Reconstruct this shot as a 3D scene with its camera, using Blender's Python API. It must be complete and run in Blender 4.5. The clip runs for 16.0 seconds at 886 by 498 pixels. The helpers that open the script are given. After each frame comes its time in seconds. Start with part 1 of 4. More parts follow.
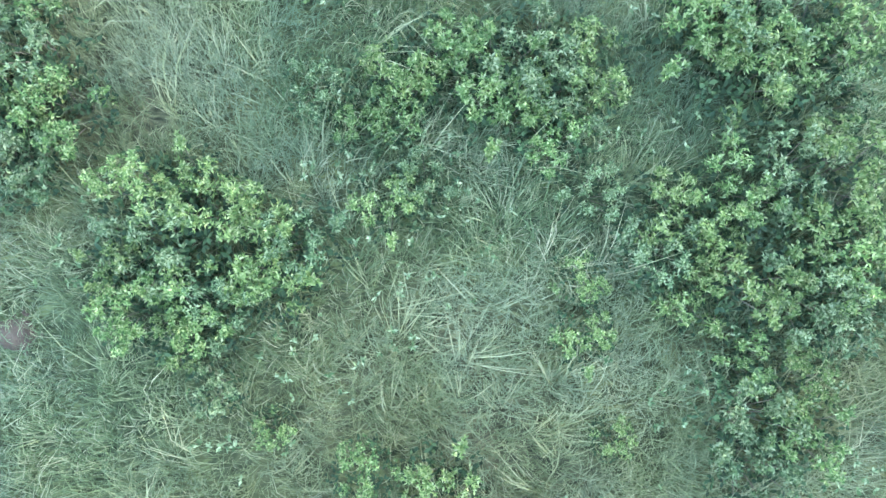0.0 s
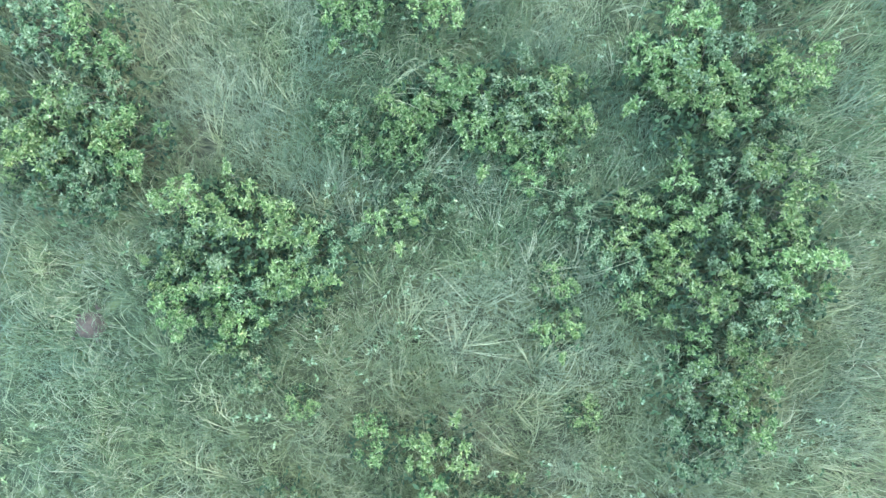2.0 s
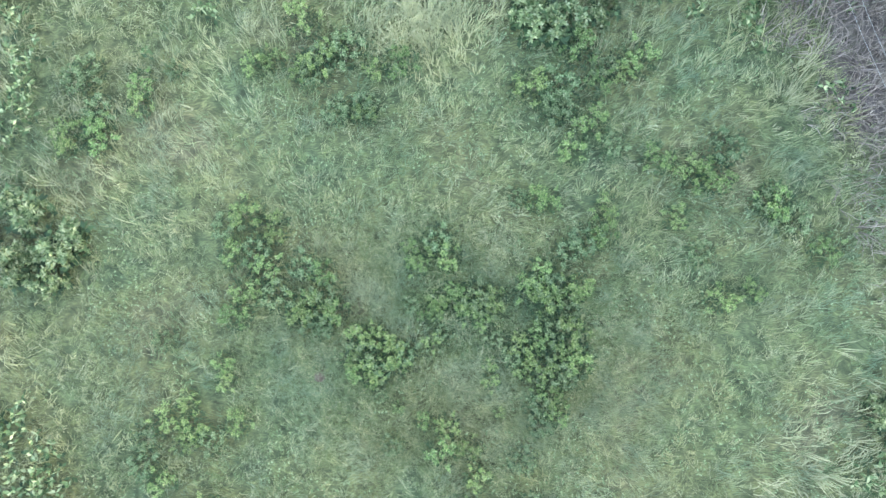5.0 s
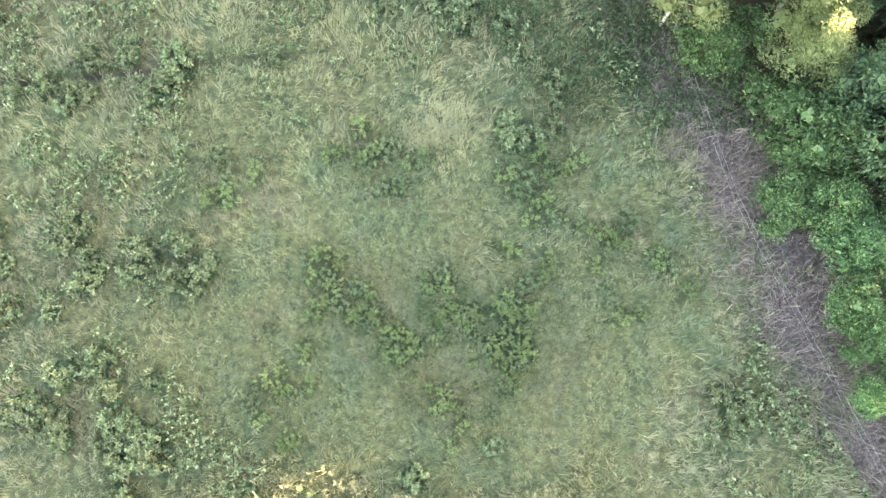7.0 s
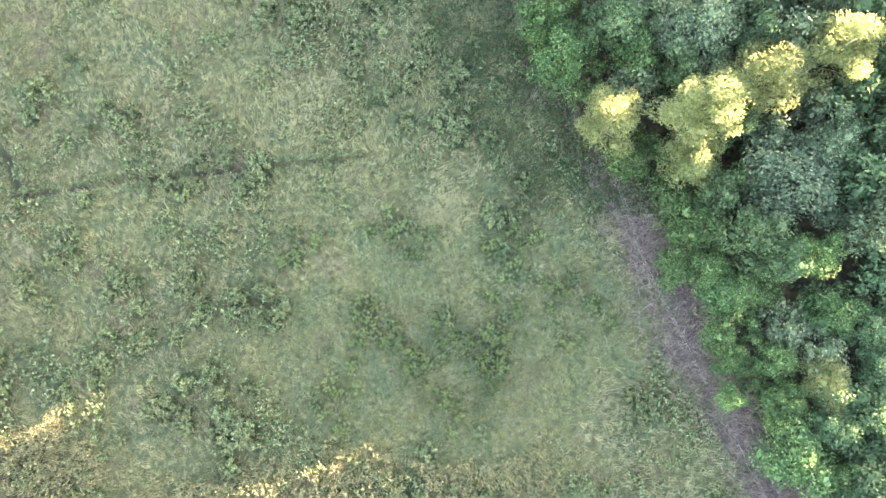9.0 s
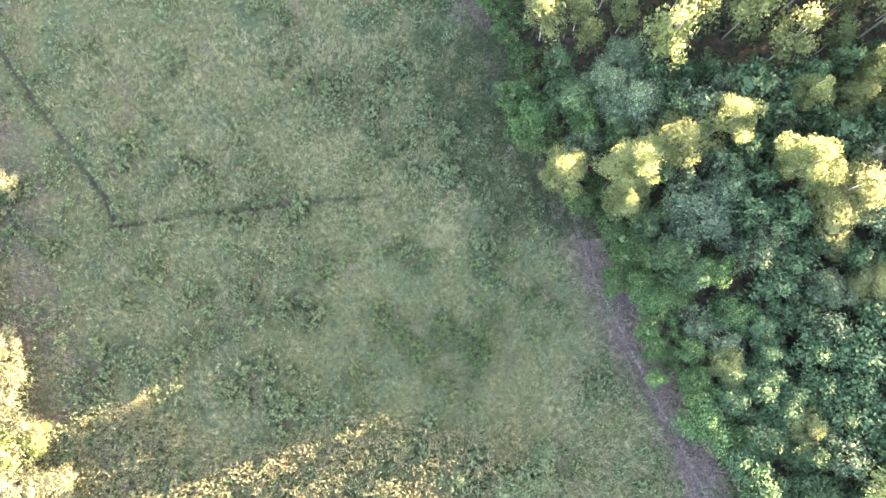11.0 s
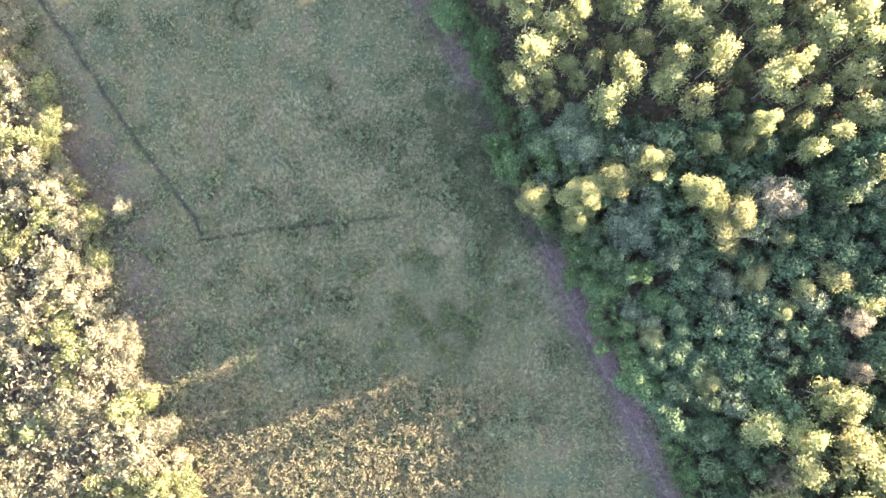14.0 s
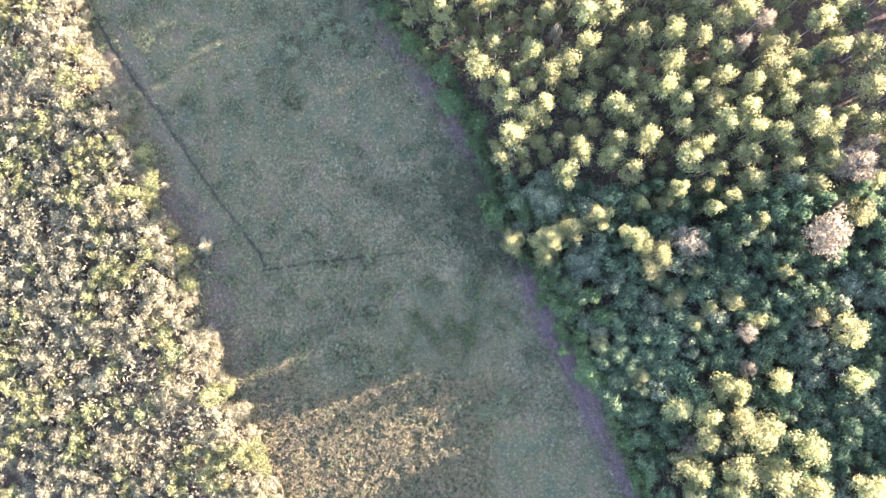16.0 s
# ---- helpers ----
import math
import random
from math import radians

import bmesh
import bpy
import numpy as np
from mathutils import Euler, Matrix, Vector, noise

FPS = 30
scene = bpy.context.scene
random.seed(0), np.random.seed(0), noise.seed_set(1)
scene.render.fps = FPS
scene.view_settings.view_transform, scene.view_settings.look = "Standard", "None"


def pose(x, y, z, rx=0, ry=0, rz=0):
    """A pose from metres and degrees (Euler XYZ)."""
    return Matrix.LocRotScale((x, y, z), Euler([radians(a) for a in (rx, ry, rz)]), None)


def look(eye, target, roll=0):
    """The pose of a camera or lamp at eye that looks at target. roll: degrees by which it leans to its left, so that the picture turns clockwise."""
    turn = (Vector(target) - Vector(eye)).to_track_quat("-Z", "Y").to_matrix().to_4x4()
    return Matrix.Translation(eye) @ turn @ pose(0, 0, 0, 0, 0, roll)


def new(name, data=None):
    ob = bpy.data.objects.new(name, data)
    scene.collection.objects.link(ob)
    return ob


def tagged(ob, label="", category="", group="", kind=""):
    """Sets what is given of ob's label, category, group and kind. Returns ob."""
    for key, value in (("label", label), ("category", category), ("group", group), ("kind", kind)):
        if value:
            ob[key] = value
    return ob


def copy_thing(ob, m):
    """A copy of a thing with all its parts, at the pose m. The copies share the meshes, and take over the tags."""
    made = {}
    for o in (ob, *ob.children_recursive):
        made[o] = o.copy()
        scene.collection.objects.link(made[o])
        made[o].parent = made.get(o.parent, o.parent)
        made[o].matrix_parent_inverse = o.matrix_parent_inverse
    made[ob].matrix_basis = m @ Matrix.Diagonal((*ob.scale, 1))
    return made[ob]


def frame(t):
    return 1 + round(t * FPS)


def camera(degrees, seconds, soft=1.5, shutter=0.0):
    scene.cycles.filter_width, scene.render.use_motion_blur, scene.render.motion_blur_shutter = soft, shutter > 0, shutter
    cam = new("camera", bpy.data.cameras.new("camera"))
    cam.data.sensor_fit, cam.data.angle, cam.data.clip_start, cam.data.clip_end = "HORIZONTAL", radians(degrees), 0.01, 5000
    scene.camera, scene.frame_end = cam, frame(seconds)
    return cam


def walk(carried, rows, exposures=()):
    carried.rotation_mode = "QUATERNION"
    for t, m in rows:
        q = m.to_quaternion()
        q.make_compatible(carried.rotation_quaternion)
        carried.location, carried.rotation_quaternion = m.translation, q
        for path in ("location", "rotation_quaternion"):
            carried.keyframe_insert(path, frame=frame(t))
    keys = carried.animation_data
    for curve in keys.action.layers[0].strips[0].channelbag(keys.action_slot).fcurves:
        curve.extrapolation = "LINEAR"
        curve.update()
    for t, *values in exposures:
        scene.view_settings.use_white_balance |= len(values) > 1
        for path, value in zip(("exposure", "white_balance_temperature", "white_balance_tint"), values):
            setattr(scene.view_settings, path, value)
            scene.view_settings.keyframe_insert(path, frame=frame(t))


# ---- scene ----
cam = camera(70.0, 16.0)
PATH = [
    (0, -0.022, -0.354, 6.065, 3.49, -0.17, 0.05),
    (0.5, -0.003, -0.366, 6.332, 3.60, -0.01, 0.08),
    (1, 0.002, -0.405, 6.622, 3.91, 0.14, 0.11),
    (1.5, 0.033, -0.446, 6.920, 4.21, 0.32, 0.19),
    (2, 0.103, -0.515, 7.262, 4.78, 0.78, 0.25),
    (2.5, 0.178, -0.347, 8.587, 5.30, 1.24, 0.21),
    (3, 0.341, 0.003, 11.224, 5.92, 1.99, 0.14),
    (3.5, 0.407, 0.712, 13.078, 5.14, 2.10, 0.09),
    (4, 0.468, 1.573, 15.083, 4.17, 2.20, 0.01),
    (4.2, 0.498, 1.829, 15.929, 4.05, 2.27, 0.02),
    (6.3, 0.962, 1.359, 26.593, 5.56, 2.66, 3.05),
    (6.5, 1.066, 1.390, 27.700, 5.47, 2.78, 3.16),
    (7, 1.245, 1.918, 30.799, 5.30, 2.90, 3.22),
    (7.5, 1.448, 2.499, 34.314, 5.14, 3.06, 3.20),
    (8, 1.545, 3.302, 37.977, 4.71, 3.05, 3.13),
    (8.5, 1.668, 4.193, 41.580, 4.24, 3.10, 3.07),
    (9, 1.745, 4.806, 45.208, 4.24, 3.06, 3.03),
    (9.5, 2.075, 5.434, 48.814, 4.22, 3.29, 3.04),
    (9.7, 2.234, 5.646, 50.226, 4.27, 3.41, 3.03),
    (11.8, 3.229, 4.596, 64.407, 4.25, 3.45, 2.66),
    (12, 3.134, 3.897, 65.644, 4.14, 3.28, 2.73),
    (12.5, 3.482, 3.990, 69.207, 3.87, 3.45, 2.68),
    (13, 3.725, 4.285, 72.692, 3.93, 3.54, 2.64),
    (13.5, 3.968, 5.023, 76.359, 3.68, 3.63, 2.56),
    (14, 4.373, 5.389, 80.602, 3.76, 3.78, 2.54),
    (14.5, 4.561, 5.991, 86.628, 3.83, 3.75, 2.53),
    (15, 4.919, 7.015, 93.785, 3.68, 3.81, 2.51),
    (15.5, 5.506, 8.413, 101.137, 3.31, 3.98, 2.43),
    (16, 5.915, 9.501, 108.213, 3.18, 4.03, 2.40),
]
walk(cam, [(t, pose(x, y, z, rx, ry, rz)) for t, x, y, z, rx, ry, rz in PATH],
     [(0, 5.54, 6600, 10.5), (2.5, 5.48, 6650, 10.5), (4.2, 5.36, 6750, 11), (6.3, 5.45, 8450, 22.5), (9.7, 5.36, 7800, 25), (12, 5.02, 7250, 34), (14, 4.8, 6750, 44), (16, 4.68, 6200, 53)])

# ---- world, sun, exposure ----
SUN_EL, SUN_AZ = radians(6.5), radians(24.5)      # azimuth from +x towards +y
sun_from = Vector((math.cos(SUN_EL) * math.cos(SUN_AZ), math.cos(SUN_EL) * math.sin(SUN_AZ), math.sin(SUN_EL)))
world = bpy.data.worlds.new("sky")
scene.world = world
world.use_nodes = True
wn = world.node_tree
sky = wn.nodes.new("ShaderNodeTexSky")
sky.sky_type, sky.sun_disc = "NISHITA", False
sky.sun_elevation, sky.sun_rotation = SUN_EL, math.pi / 2 - SUN_AZ
bg = wn.nodes["Background"]
bg.inputs[1].default_value = 0.072
wn.links.new(sky.outputs[0], bg.inputs[0])
sun = new("sun", bpy.data.lights.new("sun", "SUN"))
sun.data.energy, sun.data.angle, sun.data.color = 3.75, radians(0.6), (1.0, 0.80, 0.52)
sun.matrix_world = look(sun_from * 150, (0, 0, 0))


# ---- materials ----
def material(name):
    m = bpy.data.materials.new(name)
    m.use_nodes = True
    return m, m.node_tree, m.node_tree.nodes["Principled BSDF"]


def ramp(nt, fac, stops):
    r = nt.nodes.new("ShaderNodeValToRGB")
    while len(r.color_ramp.elements) < len(stops):
        r.color_ramp.elements.new(0.5)
    for e, (p, c) in zip(r.color_ramp.elements, stops):
        e.position, e.color = p, (*c, 1)
    nt.links.new(fac, r.inputs[0])
    return r.outputs[0]


def mixed(nt, fac, a, b, kind="MIX"):
    m = nt.nodes.new("ShaderNodeMix")
    m.data_type, m.blend_type = "RGBA", kind
    for sock, v in ((m.inputs[0], fac), (m.inputs[6], a), (m.inputs[7], b)):
        if isinstance(v, (int, float)):
            sock.default_value = v
        elif isinstance(v, tuple):
            sock.default_value = (*v, 1)
        else:
            nt.links.new(v, sock)
    return m.outputs[2]


def noise_tex(nt, scale, detail=3.0, vec=None):
    n = nt.nodes.new("ShaderNodeTexNoise")
    n.inputs["Scale"].default_value, n.inputs["Detail"].default_value = scale, detail
    if vec is not None:
        nt.links.new(vec, n.inputs["Vector"])
    return n.outputs["Fac"]


def world_pos(nt):
    return nt.nodes.new("ShaderNodeNewGeometry").outputs["Position"]


def leafy(name, stops, glow=0.3, rough=0.6, relief=0.3, tones=(0.78, 1.2)):
    """Leaves: every leaf its own tone, every plant its own lightness and hue; light passes through in part."""
    m, nt, p = material(name)
    g = nt.nodes.new("ShaderNodeNewGeometry")
    col = ramp(nt, g.outputs["Random Per Island"], stops)
    info = nt.nodes.new("ShaderNodeObjectInfo")
    hsv = nt.nodes.new("ShaderNodeHueSaturation")
    rng = nt.nodes.new("ShaderNodeMapRange")
    rng.inputs[3].default_value, rng.inputs[4].default_value = tones
    nt.links.new(info.outputs["Random"], rng.inputs[0])
    nt.links.new(rng.outputs[0], hsv.inputs["Value"])
    spin = nt.nodes.new("ShaderNodeMath")
    spin.operation = "MULTIPLY"
    spin.inputs[1].default_value = 7.31
    nt.links.new(info.outputs["Random"], spin.inputs[0])
    part_of = nt.nodes.new("ShaderNodeMath")
    part_of.operation = "FRACT"
    nt.links.new(spin.outputs[0], part_of.inputs[0])
    hue = nt.nodes.new("ShaderNodeMapRange")
    hue.inputs[3].default_value, hue.inputs[4].default_value = 0.487, 0.515
    nt.links.new(part_of.outputs[0], hue.inputs[0])
    nt.links.new(hue.outputs[0], hsv.inputs["Hue"])
    nt.links.new(col, hsv.inputs["Color"])
    fine = ramp(nt, noise_tex(nt, 7.0, 2, g.outputs["Position"]), [(0.38, (0.84, 0.84, 0.84)), (0.62, (1.1, 1.1, 1.1))])
    col = mixed(nt, 1.0, hsv.outputs[0], fine, "MULTIPLY")
    bump = nt.nodes.new("ShaderNodeBump")
    bump.inputs["Strength"].default_value, bump.inputs["Distance"].default_value = relief, 0.08
    nt.links.new(noise_tex(nt, 5.0, 3, g.outputs["Position"]), bump.inputs["Height"])
    nt.links.new(bump.outputs[0], p.inputs["Normal"])
    nt.links.new(col, p.inputs["Base Color"])
    p.inputs["Roughness"].default_value, p.inputs["Specular IOR Level"].default_value = rough, 0.25
    t = nt.nodes.new("ShaderNodeBsdfTranslucent")
    nt.links.new(col, t.inputs["Color"])
    mix = nt.nodes.new("ShaderNodeMixShader")
    mix.inputs[0].default_value = glow
    nt.links.new(p.outputs[0], mix.inputs[1])
    nt.links.new(t.outputs[0], mix.inputs[2])
    nt.links.new(mix.outputs[0], nt.nodes["Material Output"].inputs[0])
    return m


def rough_stuff(name, stops, scale, bump=0.4, rough=0.9):
    m, nt, p = material(name)
    pos = world_pos(nt)
    col = ramp(nt, noise_tex(nt, scale, 6, pos), stops)
    nt.links.new(mixed(nt, 0.35, col, ramp(nt, noise_tex(nt, scale * 9, 3, pos), stops)), p.inputs["Base Color"])
    b = nt.nodes.new("ShaderNodeBump")
    b.inputs["Strength"].default_value, b.inputs["Distance"].default_value = bump, 0.03
    nt.links.new(noise_tex(nt, scale * 6, 5, pos), b.inputs["Height"])
    nt.links.new(b.outputs[0], p.inputs["Normal"])
    p.inputs["Roughness"].default_value = rough
    return m


def grass_material(name, lush_share, straw_share, grey_share, dry, grey_scale, grey_tone, lush_tone=(0.10, 0.235, 0.12)):
    """Blades: a tone for each tussock, a little for each blade, lush, straw and grey-blue patches over the meadow."""
    m, nt, p = material(name)
    g = nt.nodes.new("ShaderNodeNewGeometry")
    a = nt.nodes.new("ShaderNodeAttribute")
    a.attribute_name = "tuft"
    tone = nt.nodes.new("ShaderNodeMath")
    tone.operation = "MULTIPLY_ADD"
    nt.links.new(g.outputs["Random Per Island"], tone.inputs[0])
    tone.inputs[1].default_value = 0.45
    half = nt.nodes.new("ShaderNodeMath")
    half.operation = "MULTIPLY"
    nt.links.new(a.outputs["Fac"], half.inputs[0])
    half.inputs[1].default_value = 0.55
    nt.links.new(half.outputs[0], tone.inputs[2])
    col = ramp(nt, tone.outputs[0], [(0.12, (0.05, 0.095, 0.045)), (0.36, (0.11, 0.18, 0.08)), (0.56, (0.19, 0.255, 0.125)), (0.72, (0.32, 0.36, 0.20)), (0.86, (0.50, 0.49, 0.34))])
    lush = ramp(nt, noise_tex(nt, 0.45, 4, g.outputs["Position"]), [(0.45, (0, 0, 0)), (0.62, (1, 1, 1))])
    col = mixed(nt, lush, col, mixed(nt, lush_share, col, lush_tone))
    straw = ramp(nt, noise_tex(nt, 0.19, 5, g.outputs["Position"]), [(0.40, (0, 0, 0)), (0.60, (1, 1, 1))])
    col = mixed(nt, straw, col, mixed(nt, straw_share, col, (0.33, 0.29, 0.14)))
    grey = ramp(nt, noise_tex(nt, grey_scale, 5, g.outputs["Position"]), [(0.44, (0, 0, 0)), (0.62, (1, 1, 1))])
    col = mixed(nt, grey, col, mixed(nt, grey_share, col, grey_tone))
    col = mixed(nt, dry, col, (0.42, 0.405, 0.24))
    shade = ramp(nt, noise_tex(nt, 0.8, 4, g.outputs["Position"]), [(0.36, (0.80, 0.82, 0.80)), (0.62, (1.1, 1.08, 1.04))])
    col = mixed(nt, 1.0, col, shade, "MULTIPLY")
    nt.links.new(col, p.inputs["Base Color"])
    p.inputs["Roughness"].default_value = 0.5
    t = nt.nodes.new("ShaderNodeBsdfTranslucent")
    nt.links.new(col, t.inputs["Color"])
    mix = nt.nodes.new("ShaderNodeMixShader")
    mix.inputs[0].default_value = 0.25
    nt.links.new(p.outputs[0], mix.inputs[1])
    nt.links.new(t.outputs[0], mix.inputs[2])
    nt.links.new(mix.outputs[0], nt.nodes["Material Output"].inputs[0])
    return m


GRASS = grass_material("meadow_blade", 0.62, 0.36, 0.18, 0.0, 0.9, (0.33, 0.38, 0.35), (0.062, 0.165, 0.088))
FIELD_GRASS = grass_material("pasture_blade", 0.2, 0.42, 0.42, 0.42, 0.11, (0.34, 0.30, 0.275))
PALE_GRASS = grass_material("pale_blade", 0.25, 0.5, 0.3, 0.3, 0.9, (0.42, 0.44, 0.38))
# dry share raised to brighten the sunlit corner; also used for dry patches
STRAW_GRASS = grass_material("straw_blade", 0.1, 0.6, 0.2, 0.7, 0.3, (0.36, 0.33, 0.24))
DEAD = leafy("dead_reed", [(0.0, (0.12, 0.095, 0.09)), (0.5, (0.23, 0.185, 0.175)), (1.0, (0.40, 0.335, 0.30))], 0.15, 0.7)
SHRUB = leafy("shrub_leaf", [(0.0, (0.060, 0.12, 0.045)), (0.3, (0.140, 0.235, 0.083)), (0.72, (0.258, 0.355, 0.142)), (1.0, (0.455, 0.515, 0.298))], 0.3, 0.6)
FIELD_SHRUB = leafy("field_shrub_leaf", [(0.0, (0.055, 0.10, 0.045)), (0.35, (0.13, 0.19, 0.09)), (0.7, (0.24, 0.30, 0.16)), (1.0, (0.40, 0.44, 0.28))], 0.3, 0.5)
# leaf colour darkened to paint the shade inside and under low plants
SHADE_LEAF = leafy("shade_leaf", [(0.0, (0.018, 0.042, 0.022)), (0.6, (0.042, 0.082, 0.04)), (1.0, (0.085, 0.145, 0.066))], 0.2, 0.6)
DARK_HERB = leafy("dark_herb_leaf", [(0.0, (0.03, 0.06, 0.03)), (0.5, (0.075, 0.125, 0.06)), (1.0, (0.17, 0.23, 0.12))], 0.25, 0.6)
# colour raised so the tall herbs look sunlit; also the lone bushes' leaf
PALE_HERB = leafy("pale_herb_leaf", [(0.0, (0.18, 0.20, 0.11)), (0.5, (0.28, 0.295, 0.172)), (1.0, (0.43, 0.43, 0.28))], 0.35, 0.6)
DULL_SHRUB = leafy("dull_shrub_leaf", [(0.0, (0.05, 0.10, 0.04)), (0.5, (0.16, 0.215, 0.105)), (1.0, (0.33, 0.365, 0.22))], 0.3, 0.5)
SHRUB_BLUE = leafy("grey_shrub_leaf", [(0.0, (0.045, 0.09, 0.042)), (0.5, (0.15, 0.235, 0.115)), (1.0, (0.36, 0.43, 0.28))], 0.3, 0.5)
BIRCH = leafy("birch_leaf", [(0.0, (0.165, 0.22, 0.105)), (0.5, (0.25, 0.305, 0.14)), (1.0, (0.35, 0.40, 0.20))], 0.5)
BROADLEAF = leafy("broad_leaf", [(0.0, (0.04, 0.10, 0.055)), (0.5, (0.082, 0.165, 0.087)), (1.0, (0.175, 0.28, 0.15))], 0.3)
EDGELEAF = leafy("edge_leaf", [(0.0, (0.030, 0.078, 0.036)), (0.5, (0.076, 0.165, 0.068)), (0.8, (0.145, 0.265, 0.108)), (1.0, (0.26, 0.40, 0.18))], 0.3)
GREYLEAF = leafy("grey_leaf", [(0.0, (0.07, 0.13, 0.08)), (0.5, (0.135, 0.215, 0.13)), (0.8, (0.22, 0.30, 0.19)), (1.0, (0.36, 0.44, 0.31))], 0.3)
WILLOW = leafy("willow_leaf", [(0.0, (0.148, 0.178, 0.105)), (0.5, (0.203, 0.227, 0.138)), (1.0, (0.275, 0.294, 0.188))], 0.4)
SALLOW = leafy("sallow_leaf", [(0.0, (0.125, 0.165, 0.07)), (0.5, (0.185, 0.235, 0.10)), (1.0, (0.255, 0.30, 0.145))], 0.45)
PALELEAF = leafy("pale_leaf", [(0.0, (0.15, 0.163, 0.115)), (0.5, (0.21, 0.22, 0.155)), (1.0, (0.295, 0.30, 0.215))], 0.35)
BARK = rough_stuff("bark", [(0.3, (0.09, 0.075, 0.06)), (0.7, (0.20, 0.17, 0.14))], 6)
BIRCH_BARK = rough_stuff("birch_bark", [(0.36, (0.10, 0.09, 0.08)), (0.45, (0.52, 0.49, 0.45)), (0.8, (0.66, 0.63, 0.58))], 5)
SOIL = rough_stuff("soil", [(0.3, (0.055, 0.04, 0.03)), (0.7, (0.14, 0.10, 0.08))], 9, 0.9)
WOOD = rough_stuff("weathered_wood", [(0.3, (0.13, 0.115, 0.10)), (0.7, (0.24, 0.21, 0.19))], 12)
STEEL, _nt, _p = material("fence_wire_steel")
_p.inputs["Base Color"].default_value, _p.inputs["Metallic"].default_value, _p.inputs["Roughness"].default_value = (0.55, 0.55, 0.55, 1), 0.9, 0.45

# ---- plan of the place: borders as x over y ----
EDGE_R = np.array([(-60, 50), (-24.4, 32.0), (-13.7, 27.1), (-6.4, 24.1), (-1.0, 20.2), (6.5, 18.1), (12.1, 14.1), (16.7, 10.2), (20.5, 6.4), (26.3, 5.2), (32.1, 2.9), (38.9, -0.4), (45.8, -5.6), (52.8, -11.9), (58.8, -17.2), (90, -45)])
STRIP_L = np.array([(-60, 47.5), (-24.6, 29.4), (-14.0, 22.7), (-8.5, 20.4), (-4.8, 18.3), (-0.8, 15.6), (2.1, 13.3), (5.5, 12.3), (9.4, 10.8), (14.2, 7.6), (19.4, 4.0), (29.1, 1.2), (37.9, -4.0), (47.7, -11.5), (58.8, -19.1), (90, -46)])
EDGE_L = np.array([(-60, -12), (-28.4, -28.7), (-19.1, -33.2), (-11.7, -38.7), (-2.1, -42.3), (3.6, -46.8), (14.5, -49.5), (22.4, -54.2), (31.5, -58.0), (40.6, -62.9), (48.9, -67.8), (58.3, -71.7), (90, -88)])
DITCH_A = np.array([(-69.6, 58.3), (-63.5, 49.0), (-51.9, 34.7), (-40.7, 20.8), (-32.9, 10.9)])
DITCH_B = np.array([(-33.4, 10.2), (-23.9, 12.0), (-15.0, 13.3), (-6.2, 14.6)])


def border(table, y):
    return np.interp(y, table[:, 0], table[:, 1])


def off_line(table, x, y):
    """Distance to a bent line, and how far along it that is."""
    best = np.full(np.shape(x), 1e9)
    for a, b in zip(table[:-1], table[1:]):
        d = b - a
        k = np.clip(((x - a[0]) * d[0] + (y - a[1]) * d[1]) / (d @ d), 0, 1)
        best = np.minimum(best, np.hypot(x - a[0] - k * d[0], y - a[1] - k * d[1]))
    return best


def drift(x, y, size, seed=0):
    """Smooth random values from 0 to 1 over the plan, patches of about that size."""
    total, weight = 0, 0
    for octave in range(3):
        s = size / 2 ** octave
        u, v = x / s + 37.1 * seed, y / s - 19.7 * seed
        i, j = np.floor(u), np.floor(v)
        f, g = u - i, v - j
        f, g = f * f * (3 - 2 * f), g * g * (3 - 2 * g)

        def h(p, q):
            w = np.sin(p * 127.1 + q * 311.7 + seed * 74.7 + octave * 13.3) * 43758.5453
            return w - np.floor(w)
        val = (h(i, j) * (1 - f) + h(i + 1, j) * f) * (1 - g) + (h(i, j + 1) * (1 - f) + h(i + 1, j + 1) * f) * g
        total, weight = total + val / 2 ** octave, weight + 1 / 2 ** octave
    return total / weight


def long_ditch(x, y):
    """Distance to the long ditch, whose banks wander."""
    return off_line(DITCH_A, x + 1.3 * (drift(x, y, 3.0, 61) - 0.5), y + 1.3 * (drift(x, y, 3.0, 62) - 0.5))


def ground_z(x, y):
    ditch = 0.32 * np.exp(-(long_ditch(x, y) / 0.45) ** 2)
    d = off_line(DITCH_B, x, y)
    ditch = ditch + 0.20 * np.exp(-(d / 0.42) ** 2) * (0.35 + 0.9 * drift(x, y, 1.6, 5))
    return 0.16 * (drift(x, y, 6.0, 1) - 0.5) + 0.10 * (drift(x, y, 1.4, 2) - 0.5) - ditch


# ---- mesh building ----
def quad_mesh(name, v):
    """A mesh of loose four-cornered faces from an array (n, 4, 3)."""
    n = len(v)
    me = bpy.data.meshes.new(name)
    me.vertices.add(4 * n)
    me.vertices.foreach_set("co", np.ascontiguousarray(v, dtype=np.float32).ravel())
    me.loops.add(4 * n)
    me.loops.foreach_set("vertex_index", np.arange(4 * n, dtype=np.int32))
    me.polygons.add(n)
    me.polygons.foreach_set("loop_start", np.arange(0, 4 * n, 4, dtype=np.int32))
    me.update()
    return me


